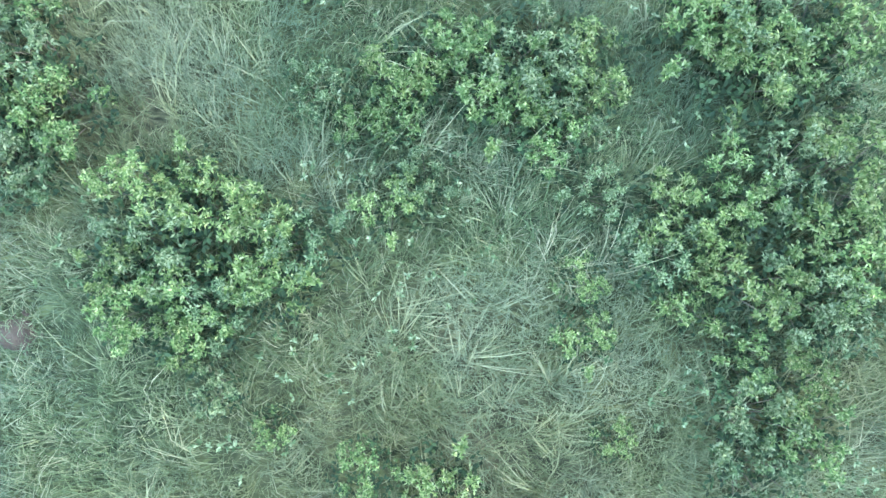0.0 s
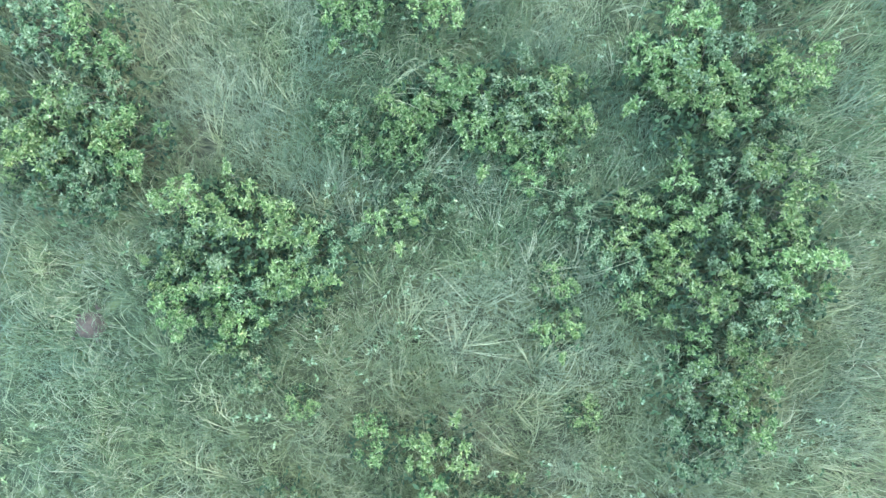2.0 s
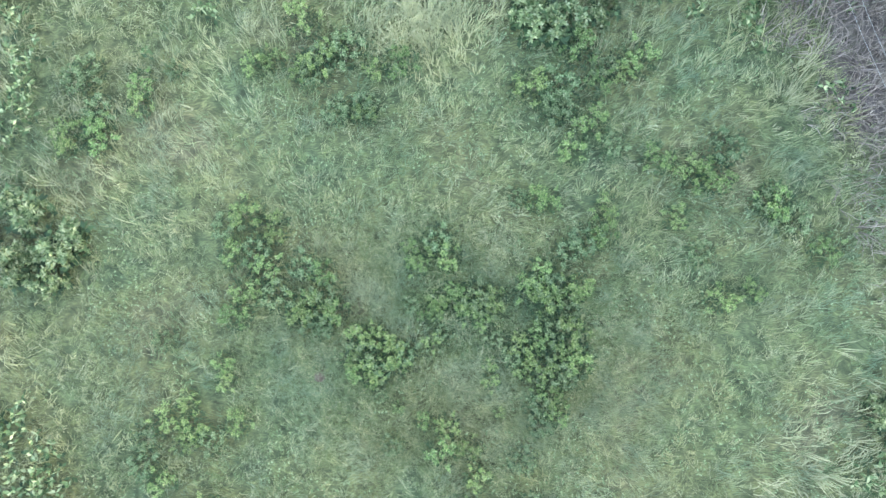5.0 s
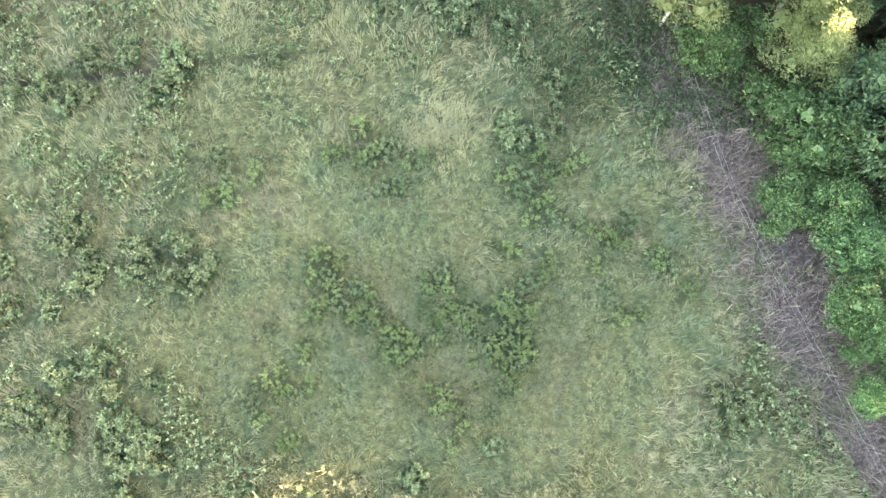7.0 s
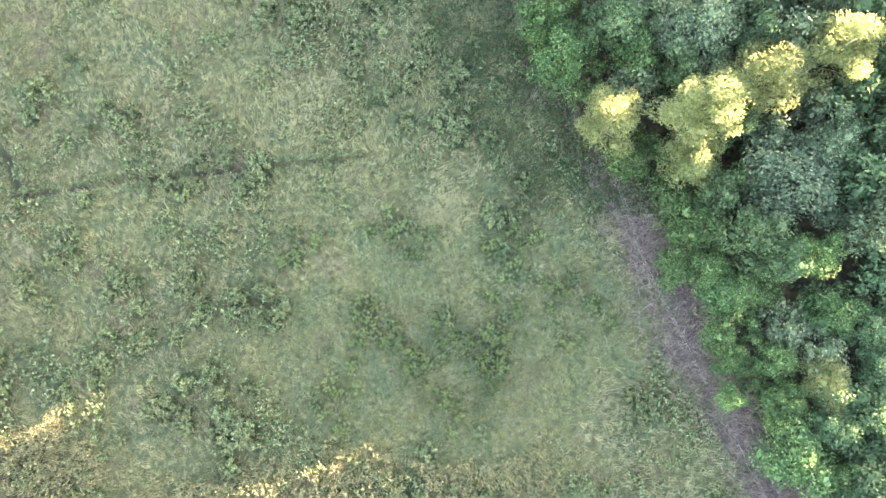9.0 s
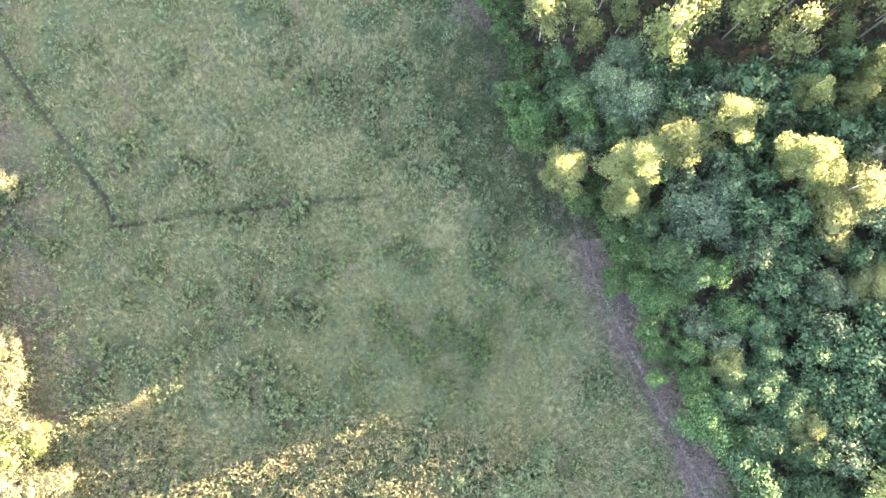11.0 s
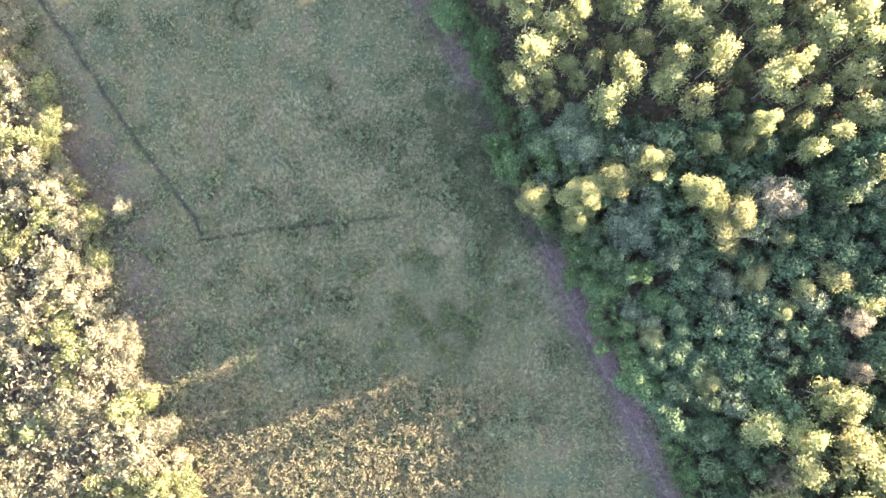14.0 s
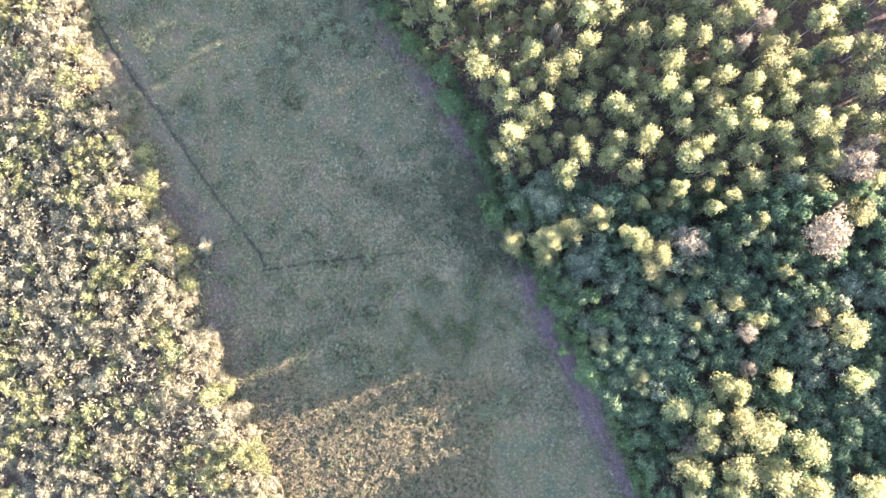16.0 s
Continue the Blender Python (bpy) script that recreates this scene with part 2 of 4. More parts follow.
def crown_mesh(name, rng, centres, sizes, per, ln, wd, fuzz):
    """Leaf sprays all over the boughs' ends, turned outwards, some standing off; deeper in, a few broad sprays close each bough against the light."""
    def ball(count):
        k = np.arange(count) + 0.5
        pole, around = np.arccos(1 - 1.8 * k / count), 2.39996 * k
        d = np.stack([np.cos(around) * np.sin(pole), np.sin(around) * np.sin(pole), np.cos(pole)], -1)
        return unit(d[None] + 0.3 * rng.normal(size=(len(centres), count, 3)))

    def sheet(out, mid, u, flat, length, width, droop):
        v = np.cross(flat, u)
        return np.stack([mid - u * length, mid + v * width, mid + u * length - np.array([0, 0, 1.0]) * length * droop, mid - v * width], axis=2).reshape(-1, 4, 3)

    out = ball(per)
    shape = (len(centres), per, 1)
    mid = centres[:, None] + out * sizes[:, None, None] * rng.uniform(0.70, 1.06, shape) * np.array([1, 1, 0.9])
    flat = unit(out + np.array([0, 0, 0.3]) + 0.5 * rng.normal(size=out.shape))
    u = unit(np.cross(flat, rng.normal(size=out.shape)))
    off = rng.random(shape) < fuzz
    u = np.where(off, unit(out + np.array([0, 0, 0.35]) + 0.45 * rng.normal(size=out.shape)), u)
    flat = np.where(off, unit(np.cross(u, rng.normal(size=out.shape))), flat)
    quads = sheet(out, mid + np.where(off, u * ln * 0.35, 0), u, flat, ln / 2 * rng.uniform(0.6, 1.3, shape), wd / 2 * rng.uniform(0.7, 1.25, shape), 0.25)
    deep = ball(16)
    shape = (len(centres), 16, 1)
    core = centres[:, None] + deep * sizes[:, None, None] * rng.uniform(0.32, 0.52, shape) * np.array([1, 1, 0.9])
    flat = unit(deep + 0.2 * rng.normal(size=deep.shape))
    u = unit(np.cross(flat, rng.normal(size=deep.shape)))
    half = sizes[:, None, None] * rng.uniform(0.22, 0.34, shape)
    return quad_mesh(name, np.concatenate([quads, sheet(deep, core, u, flat, half, half * 0.75, 0.1)]))


def strip_mesh(name, a, b, c, w):
    """Bent blades: a base, a bend and a tip with half widths w; two joined faces each."""
    n = len(a)
    v = np.concatenate([a - w, a + w, b + w * 0.8, b - w * 0.8, c], axis=1).reshape(n * 5, 3)
    me = bpy.data.meshes.new(name)
    me.vertices.add(5 * n)
    me.vertices.foreach_set("co", np.ascontiguousarray(v, dtype=np.float32).ravel())
    k = 5 * np.arange(n)[:, None]
    loops = np.concatenate([k + np.array([0, 1, 2, 3]), k + np.array([3, 2, 4])], axis=1)
    me.loops.add(7 * n)
    me.loops.foreach_set("vertex_index", loops.astype(np.int32).ravel())
    me.polygons.add(2 * n)
    me.polygons.foreach_set("loop_start", (7 * np.arange(n)[:, None] + np.array([0, 4])).astype(np.int32).ravel())
    me.update()
    return me


def part_mesh(name, me, mat, parent=None, label=""):
    me.materials.clear()
    me.materials.append(mat)
    ob = new(name, me)
    ob.parent = parent
    return tagged(ob, label)


def part(name, bm, mat, parent=None, label=""):
    me = bpy.data.meshes.new(name)
    bm.to_mesh(me)
    bm.free()
    return part_mesh(name, me, mat, parent, label)


def unit(v):
    return v / np.maximum(np.linalg.norm(v, axis=-1, keepdims=True), 1e-9)


def leaves(rng, tips, out, each, length, width, spread=0.9):
    """Leaves in a star round every twig's tip."""
    n = len(tips) * each
    t = np.repeat(tips, each, axis=0)
    d = unit(np.repeat(out, each, axis=0) * 0.55 + rng.normal(size=(n, 3)) * spread * np.array([1, 1, 0.6]))
    side = unit(np.cross(d, unit(rng.normal(size=(n, 3)) * 0.55 + np.array([0, 0, 1.0]))))
    ln = length * rng.uniform(0.6, 1.25, (n, 1))
    wd = width * rng.uniform(0.7, 1.2, (n, 1)) / 2
    droop = np.array([0, 0, -0.22]) * ln
    return np.stack([t, t + d * ln * 0.45 + side * wd, t + d * ln + droop, t + d * ln * 0.45 - side * wd], axis=1)


def tube(bm, a, b, ra, rb, sides=6, bend=0.0):
    """A tapering round stick from a to b, with a slight bend."""
    a, b = Vector(a), Vector(b)
    axis = (b - a).normalized()
    s = axis.orthogonal().normalized()
    u = axis.cross(s)
    rings = []
    for k in (0, 0.5, 1):
        c, r = a.lerp(b, k) + s * bend * math.sin(k * math.pi), ra + (rb - ra) * k
        rings.append([bm.verts.new(c + (s * math.cos(q) + u * math.sin(q)) * r) for q in [2 * math.pi * i / sides for i in range(sides)]])
    for p, q in zip(rings[:-1], rings[1:]):
        for i in range(sides):
            bm.faces.new((p[i], p[(i + 1) % sides], q[(i + 1) % sides], q[i]))
    bm.faces.new(rings[-1])
    bm.faces.new(rings[0][::-1])


# kind: model radius and height, crown height share, lumps, leaf sprays a lump, spray length and width, lump size, share that stands off, bark, leaves
TREES = {
    "birch_tree": (2.3, 10.0, 0.72, 19, 82, 0.29, 0.16, 0.40, 0.45, BIRCH_BARK, BIRCH, "tall birch with pale slim trunk and yellow-green crown", "birch tree"),
    "birch_tree near": (2.3, 10.0, 0.78, 24, 400, 0.15, 0.078, 0.38, 0.6, BIRCH_BARK, BIRCH, "tall birch with pale slim trunk and yellow-green crown", "birch tree"),
    "broadleaf_tree": (2.7, 7.0, 0.90, 22, 58, 0.38, 0.19, 0.34, 0.4, BARK, BROADLEAF, "dense dark green broadleaf tree in the damp wood", "tree"),
    "broadleaf_tree near": (2.7, 7.0, 0.92, 26, 200, 0.24, 0.115, 0.33, 0.4, BARK, BROADLEAF, "dense dark green broadleaf tree in the damp wood", "tree"),
    "alder_tree": (2.7, 7.0, 0.88, 24, 56, 0.30, 0.19, 0.33, 0.3, BARK, GREYLEAF, "grey-green alder with a round dense crown in the wood", "tree"),
    "alder_tree near": (2.7, 7.0, 0.84, 30, 400, 0.17, 0.10, 0.35, 0.45, BARK, GREYLEAF, "grey-green alder with a round dense crown in the wood", "tree"),
    "edge_tree": (2.7, 7.0, 0.92, 24, 240, 0.21, 0.11, 0.37, 0.4, BARK, EDGELEAF, "full green broadleaf tree at the border of the meadow", "tree"),
    "edge_bush": (1.7, 6.0, 1.0, 9, 85, 0.22, 0.12, 0.46, 0.4, BARK, EDGELEAF, "low dense green bush along the border of the wood", "bush"),
    "lone_bush": (1.7, 6.0, 0.95, 11, 90, 0.26, 0.11, 0.40, 0.6, BARK, PALE_HERB, "pale grey-green willow bush standing alone in the meadow", "bush"),
    "dark_bush": (1.7, 6.0, 1.0, 9, 60, 0.26, 0.13, 0.50, 0.4, BARK, FIELD_SHRUB, "low dark green bush in the pasture", "bush"),
    "willow_tree": (1.7, 6.0, 0.80, 13, 62, 0.30, 0.10, 0.38, 0.6, BARK, WILLOW, "young pale willow in the dense thicket beside the meadow", "tree"),
    "sallow_tree": (1.7, 6.0, 0.80, 13, 62, 0.28, 0.11, 0.38, 0.5, BARK, SALLOW, "young yellow-green sallow in the dense thicket beside the meadow", "tree"),
    "faded_tree": (2.3, 10.0, 0.70, 24, 90, 0.24, 0.11, 0.30, 0.6, BIRCH_BARK, PALELEAF, "faded pinkish-grey tree with thin dry foliage in the wood", "tree"),
}
tree_models = {}


def tree_model(kind, seed):
    """A tree of its kind's model size, to be stretched to its own."""
    R, H, share, lumps, per, ln, wd, size, fuzz, bark, leaf, label, cat = TREES[kind]
    rng = np.random.default_rng(seed * 31 + len(kind))
    root = new(kind.split()[0])
    mid, half = H * (1 - share / 2), H * share / 2
    k = np.arange(lumps) + 0.5
    pole, around = np.arccos(1 - 1.7 * k / lumps), 2.39996 * k + rng.uniform(0, 6.28)
    dirs = unit(np.stack([np.cos(around) * np.sin(pole), np.sin(around) * np.sin(pole), np.cos(pole)], -1) + 0.25 * rng.normal(size=(lumps, 3)))
    rad = rng.uniform(0.34, 0.92, (lumps, 1))
    slim = 1 - 0.2 * np.clip(dirs[:, 2:3], 0, 1)
    centres = dirs * rad * np.array([R, R, half * 0.95]) * np.concatenate([slim, slim, np.ones_like(slim)], axis=1) + np.array([0, 0, mid])
    centres[0] = (rng.normal() * 0.2, rng.normal() * 0.2, H - size * R)
    lump_r = size * R * rng.uniform(0.6, 1.2, lumps)
    bm = bmesh.new()
    lean = Vector((rng.normal() * 0.2, rng.normal() * 0.2, 0))
    r0 = 0.10 if H > 9 else 0.13
    top = Vector((0, 0, H * 0.9)) + lean
    tube(bm, (0, 0, -0.25), top, r0, 0.025, 7, 0.12)
    for c in centres[1::2]:
        z = max(0.18 * H, c[2] * 0.62)
        k = z / (H * 0.9)
        tube(bm, Vector((lean.x * k, lean.y * k, z)), Vector(c), r0 * 0.4 * (1.1 - k), 0.012, 4, 0.1)
    part("trunk", bm, bark, root)
    part_mesh("crown", crown_mesh("crown", rng, centres, lump_r, per, ln, wd, fuzz), leaf, root)
    tagged(root, label, cat)
    root["R"], root["H"] = R, H
    return root


def plant_tree(kind, seed, x, y, r, h, turn, group):
    z = float(ground_z(np.array(x), np.array(y)))
    if (kind, seed) not in tree_models:
        root = tree_models[kind, seed] = tree_model(kind, seed)
        tagged(root, group=group)
        first = True
    else:
        root, first = tree_models[kind, seed], False
    m = pose(x, y, z, 0, 0, turn) @ Matrix.Diagonal((r / root["R"] * (0.88 + 0.24 * (turn * 7.7 % 1)), r / root["R"] * (0.88 + 0.24 * (turn * 3.3 % 1)), h / root["H"], 1))
    if first:
        root.matrix_basis = m
        return root
    ob = copy_thing(root, Matrix.Identity(4))
    ob.matrix_basis = m
    return ob


def shrub_model(name, seed, stems, sprigs, each, mat, label, ln, wd, height, tuft, below=8):
    """A low bush about 1 m across: thin stems that fork up from one stool, each with a tuft of leafy sprigs at its end."""
    rng = np.random.default_rng(seed)
    root = new(name)
    k = np.arange(stems) + 0.5
    ang, reach = 2.39996 * k + rng.normal(size=stems) * 0.35, np.sqrt(k / stems) * 0.47 * rng.uniform(0.8, 1.12, stems)
    heads = np.stack([np.cos(ang) * reach, np.sin(ang) * reach, height * rng.uniform(0.45, 1.0, stems) * (1 - 0.5 * reach)], axis=1)
    pts, outs = [], []
    for hd in heads:
        d = unit(rng.normal(size=(sprigs, 3)) + np.array([0, 0, 0.6]))
        pts.append(hd + d * tuft * rng.uniform(0.15, 1.0, (sprigs, 1)) * rng.uniform(0.7, 1.25) * np.array([1, 1, 1.3]))
        outs.append(unit(d * 0.8 + np.array([0, 0, 0.8])))
    quads = leaves(rng, np.concatenate(pts), np.concatenate(outs), each, ln, wd, 0.7)
    bm = bmesh.new()
    for hd in heads:
        tube(bm, (hd[0] * 0.15, hd[1] * 0.15, -0.08), hd, 0.008, 0.003, 3, 0.03)
    part("woody_base", bm, BARK, root)
    part_mesh("foliage", quad_mesh("foliage", quads), mat, root)
    # dark lower leaves put the shade between the tufts into colour
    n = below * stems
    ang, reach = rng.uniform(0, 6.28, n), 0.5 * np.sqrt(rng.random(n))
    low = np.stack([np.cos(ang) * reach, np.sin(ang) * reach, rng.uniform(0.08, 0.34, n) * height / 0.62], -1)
    part_mesh("low_foliage", quad_mesh("low_foliage", leaves(rng, low, np.tile([0, 0, 0.6], (n, 1)), 3, ln * 1.5, wd * 2.0, 0.9)), SHADE_LEAF, root, "lower leaves coloured dark to paint the shade inside the shrub")
    return tagged(root, label, "shrub")


# ---- ground ----
def matted(nt, pos):
    """Matted old grass: fibres combed in two directions, clumps, and drifts of blue-green, green, olive and dry brown."""
    warp = nt.nodes.new("ShaderNodeTexNoise")
    warp.inputs["Scale"].default_value, warp.inputs["Detail"].default_value = 1.3, 3
    nt.links.new(pos, warp.inputs["Vector"])
    bent = nt.nodes.new("ShaderNodeVectorMath")
    bent.operation = "MULTIPLY_ADD"
    nt.links.new(warp.outputs["Color"], bent.inputs[0])
    bent.inputs[1].default_value = (0.9, 0.9, 0)
    nt.links.new(pos, bent.inputs[2])
    fibres = []
    for turn in (25, 115):
        mp = nt.nodes.new("ShaderNodeMapping")
        mp.inputs["Rotation"].default_value = (0, 0, radians(turn))
        mp.inputs["Scale"].default_value = (4.5, 26, 1)
        nt.links.new(bent.outputs[0], mp.inputs["Vector"])
        fibres.append(ramp(nt, noise_tex(nt, 1.0, 5, mp.outputs[0]), [(0.33, (0.36, 0.40, 0.36)), (0.5, (0.95, 0.95, 0.95)), (0.66, (1.75, 1.7, 1.6))]))
    pick = ramp(nt, noise_tex(nt, 0.9, 3, pos), [(0.44, (0, 0, 0)), (0.56, (1, 1, 1))])
    fibre = mixed(nt, pick, fibres[0], fibres[1])
    clump = ramp(nt, noise_tex(nt, 2.3, 6, pos), [(0.34, (0.52, 0.56, 0.52)), (0.52, (1.0, 1.0, 1.0)), (0.66, (1.3, 1.27, 1.2))])
    tone = ramp(nt, noise_tex(nt, 0.26, 4, pos), [(0.33, (0.062, 0.09, 0.048)), (0.44, (0.078, 0.10, 0.048)), (0.55, (0.098, 0.107, 0.051)), (0.68, (0.109, 0.105, 0.062))])
    return mixed(nt, 1.0, mixed(nt, 1.0, tone, clump, "MULTIPLY"), fibre, "MULTIPLY")


def build_ground():
    xs = np.unique(np.concatenate([np.array([-2600, -900, -400, -200, -130]), np.arange(-92, -76, 2), np.arange(-76, 36.1, 0.5), np.arange(-70, -6, 0.25), np.arange(38, 84.1, 2), np.array([110, 170, 400, 900, 2600])]))
    ys = np.unique(np.concatenate([np.array([-2600, -900, -400, -200, -80]), np.arange(-36, 64.1, 0.5), np.arange(9.5, 15.2, 0.125), np.array([110, 200, 400, 900, 2600])]))
    X, Y = np.meshgrid(xs, ys)
    Z = ground_z(X, Y)
    nx, ny = len(xs), len(ys)
    me = bpy.data.meshes.new("ground")
    me.vertices.add(nx * ny)
    me.vertices.foreach_set("co", np.stack([X, Y, Z], -1).astype(np.float32).ravel())
    i = (np.arange(ny - 1)[:, None] * nx + np.arange(nx - 1)).ravel()
    f = np.stack([i, i + 1, i + nx + 1, i + nx], -1).astype(np.int32)
    me.loops.add(f.size)
    me.loops.foreach_set("vertex_index", f.ravel())
    me.polygons.add(len(f))
    me.polygons.foreach_set("loop_start", np.arange(0, f.size, 4, dtype=np.int32))
    me.polygons.foreach_set("use_smooth", np.ones(len(f), dtype=bool))
    me.update()
    wood = np.clip((X - border(EDGE_R, Y) + 0.8) / 1.6, 0, 1) + np.clip((border(EDGE_L, Y) - X + 1.0) / 2, 0, 1)
    strip = np.clip((X - border(STRIP_L, Y) - 0.2 + 4.0 * (drift(X, Y, 2.4, 8) - 0.5)) / 1.5, 0, 1) * (1 - np.clip(wood, 0, 1)) * np.where(Y > 9, np.clip(2.4 * drift(X, Y, 2.6, 17) - 0.45, 0.15, 1), 1) * np.where(Y > 13, 0.45, 1)
    wood = wood + np.where(Y > 13, 1.5, 0) * strip
    bare = np.clip((drift(X, Y, 5, 4) - 0.44) * 5, 0, 1) * np.clip(1 - (X - border(EDGE_L, Y)) / 14, 0, 1)
    # fourth channel: how far the ground turns near black along the ditch lines
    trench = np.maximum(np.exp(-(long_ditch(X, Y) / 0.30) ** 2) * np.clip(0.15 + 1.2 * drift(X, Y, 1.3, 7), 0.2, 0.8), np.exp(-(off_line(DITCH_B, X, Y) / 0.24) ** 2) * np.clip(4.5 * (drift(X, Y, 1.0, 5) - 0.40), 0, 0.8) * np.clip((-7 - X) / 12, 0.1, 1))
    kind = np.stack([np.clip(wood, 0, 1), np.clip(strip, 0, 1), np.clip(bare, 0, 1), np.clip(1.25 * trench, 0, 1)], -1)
    at = me.color_attributes.new("ground_zone", "FLOAT_COLOR", "POINT")
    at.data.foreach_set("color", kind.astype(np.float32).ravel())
    m, nt, p = material("meadow_ground")
    pos = world_pos(nt)
    a = nt.nodes.new("ShaderNodeAttribute")
    a.attribute_name = "ground_zone"
    sep = nt.nodes.new("ShaderNodeSeparateColor")
    nt.links.new(a.outputs["Color"], sep.inputs[0])
    grass = matted(nt, pos)
    litter = ramp(nt, noise_tex(nt, 1.4, 6, pos), [(0.35, (0.034, 0.032, 0.025)), (0.55, (0.08, 0.066, 0.05)), (0.72, (0.155, 0.115, 0.072))])
    dead = ramp(nt, noise_tex(nt, 4.0, 6, pos), [(0.3, (0.06, 0.05, 0.048)), (0.55, (0.13, 0.105, 0.10)), (0.75, (0.22, 0.18, 0.17))])
    col = mixed(nt, sep.outputs["Red"], grass, litter)
    col = mixed(nt, sep.outputs["Green"], col, dead)
    col = mixed(nt, sep.outputs["Blue"], col, mixed(nt, 0.6, dead, grass))
    # near-black colour along the ditch lines
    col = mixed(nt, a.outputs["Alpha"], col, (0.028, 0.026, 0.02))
    nt.links.new(col, p.inputs["Base Color"])
    p.inputs["Roughness"].default_value = 0.95
    b = nt.nodes.new("ShaderNodeBump")
    b.inputs["Strength"].default_value, b.inputs["Distance"].default_value = 0.7, 0.08
    nt.links.new(noise_tex(nt, 9.0, 5, pos), b.inputs["Height"])
    nt.links.new(b.outputs[0], p.inputs["Normal"])
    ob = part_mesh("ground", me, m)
    tagged(ob, "rough damp meadow soil with litter under the trees", "ground", kind="structure")


build_ground()


# ---- where the low shrubs stand ----
SHRUBS_A = [(-3.78, 1.87, 1), (-3.50, 1.29, 0.9), (-3.91, 1.40, 0.9), (-3.84, 0.77, 0.7), (-2.75, 0.46, 0.9), (-2.34, 0.56, 0.8), (-2.63, 0.05, 1), (-2.08, 0.31, 0.9), (-1.61, -0.00, 1), (-1.25, 0.05, 0.8),
            (-2.77, -0.51, 0.8), (-2.31, -0.61, 0.9), (-2.01, -0.56, 0.7), (-2.35, -0.86, 0.6), (-0.75, 1.17, 0.6), (-1.17, 1.51, 0.6), (-0.44, 1.61, 0.8), (-0.03, 1.77, 0.9), (0.39, 1.72, 1), (0.86, 1.78, 1),
            (1.33, 1.72, 0.9), (0.59, 1.30, 0.9), (1.11, 1.41, 0.9), (-0.44, 1.30, 0.6), (1.01, 0.99, 0.7), (1.36, 0.52, 0.6), (-0.49, 0.41, 0.7), (-0.18, 0.62, 0.6), (-1.50, -0.31, 0.7), (-2.98, -0.26, 0.7)]
SHRUBS_B = [(2.48, 1.99, 1.1), (2.95, 1.99, 1.1), (2.84, 1.62, 1), (3.42, 1.84, 1.1), (3.66, 1.41, 0.7), (3.90, 2.10, 0.9), (2.08, 0.36, 0.8), (1.97, 0.00, 0.8), (2.49, 0.21, 0.6), (2.70, 0.57, 0.9),
            (3.17, 0.73, 0.9), (3.69, 0.68, 1.1), (3.57, 0.16, 1), (3.29, -0.41, 0.9), (2.73, -0.30, 1), (2.27, -0.41, 0.7), (3.64, -0.61, 0.9), (3.91, -0.15, 1), (2.76, -1.06, 0.6), (2.70, -1.51, 0.9),
            (3.16, -1.21, 0.7), (3.24, -1.71, 0.8), (2.78, -2.01, 0.8), (1.25, -0.25, 0.5), (1.29, -0.81, 0.6), (-0.72, -2.01, 0.6), (-0.02, -2.10, 0.8), (-2.04, -1.26, 0.5), (-1.53, -1.61, 0.4), (1.53, -1.71, 0.4)]
SHRUBS_C = [(-6.96, 3.78, 1), (-6.38, 4.25, 1.1), (-5.52, 3.77, 1.1), (-6.09, 3.06, 1), (-6.80, 2.94, 0.9), (-5.71, 2.58, 1.1), (-4.53, 2.69, 1), (-3.94, 2.46, 0.9), (-6.27, 1.76, 1.1), (-5.32, 1.65, 1.1),
            (-6.59, 1.07, 1), (-4.49, 1.41, 1.1), (-4.12, 0.84, 1), (-4.71, 1.07, 0.8), (-1.15, 3.15, 0.9), (-0.34, 3.50, 1), (-0.11, 3.03, 1), (-1.03, 2.68, 0.8), (2.74, 2.44, 1.1), (4.12, 3.47, 1.1)]
SHRUBS_D = [(4.69, 3.81, 1), (4.71, 4.51, 0.9), (3.54, 3.12, 0.9), (2.67, 4.77, 0.9), (3.01, 4.76, 0.8), (1.98, 4.89, 0.7), (7.91, 5.54, 1.3), (7.25, 5.78, 1), (5.00, 6.41, 0.9), (3.73, 6.31, 1),
            (6.84, 4.26, 0.9), (-6.99, -0.42, 0.8), (-6.84, -0.98, 0.7), (-8.79, 0.26, 0.8), (-7.98, -1.55, 0.7), (-8.64, -2.12, 1), (-7.21, -2.76, 0.9), (-6.43, -2.21, 0.9), (0.67, -2.78, 0.8), (-1.65, -2.70, 0.7)]
SHRUBS = SHRUBS_A + SHRUBS_B + SHRUBS_C + SHRUBS_D


def clear_of_shrubs(x, y):
    """Long grass thins out under the low shrubs."""
    free = np.ones(len(x))
    for a, b, w in SHRUBS:
        free = np.minimum(free, np.clip(np.hypot(x - a, y - b) / (0.42 * w), 0, 1) ** 2)
    return 0.32 + 0.68 * free


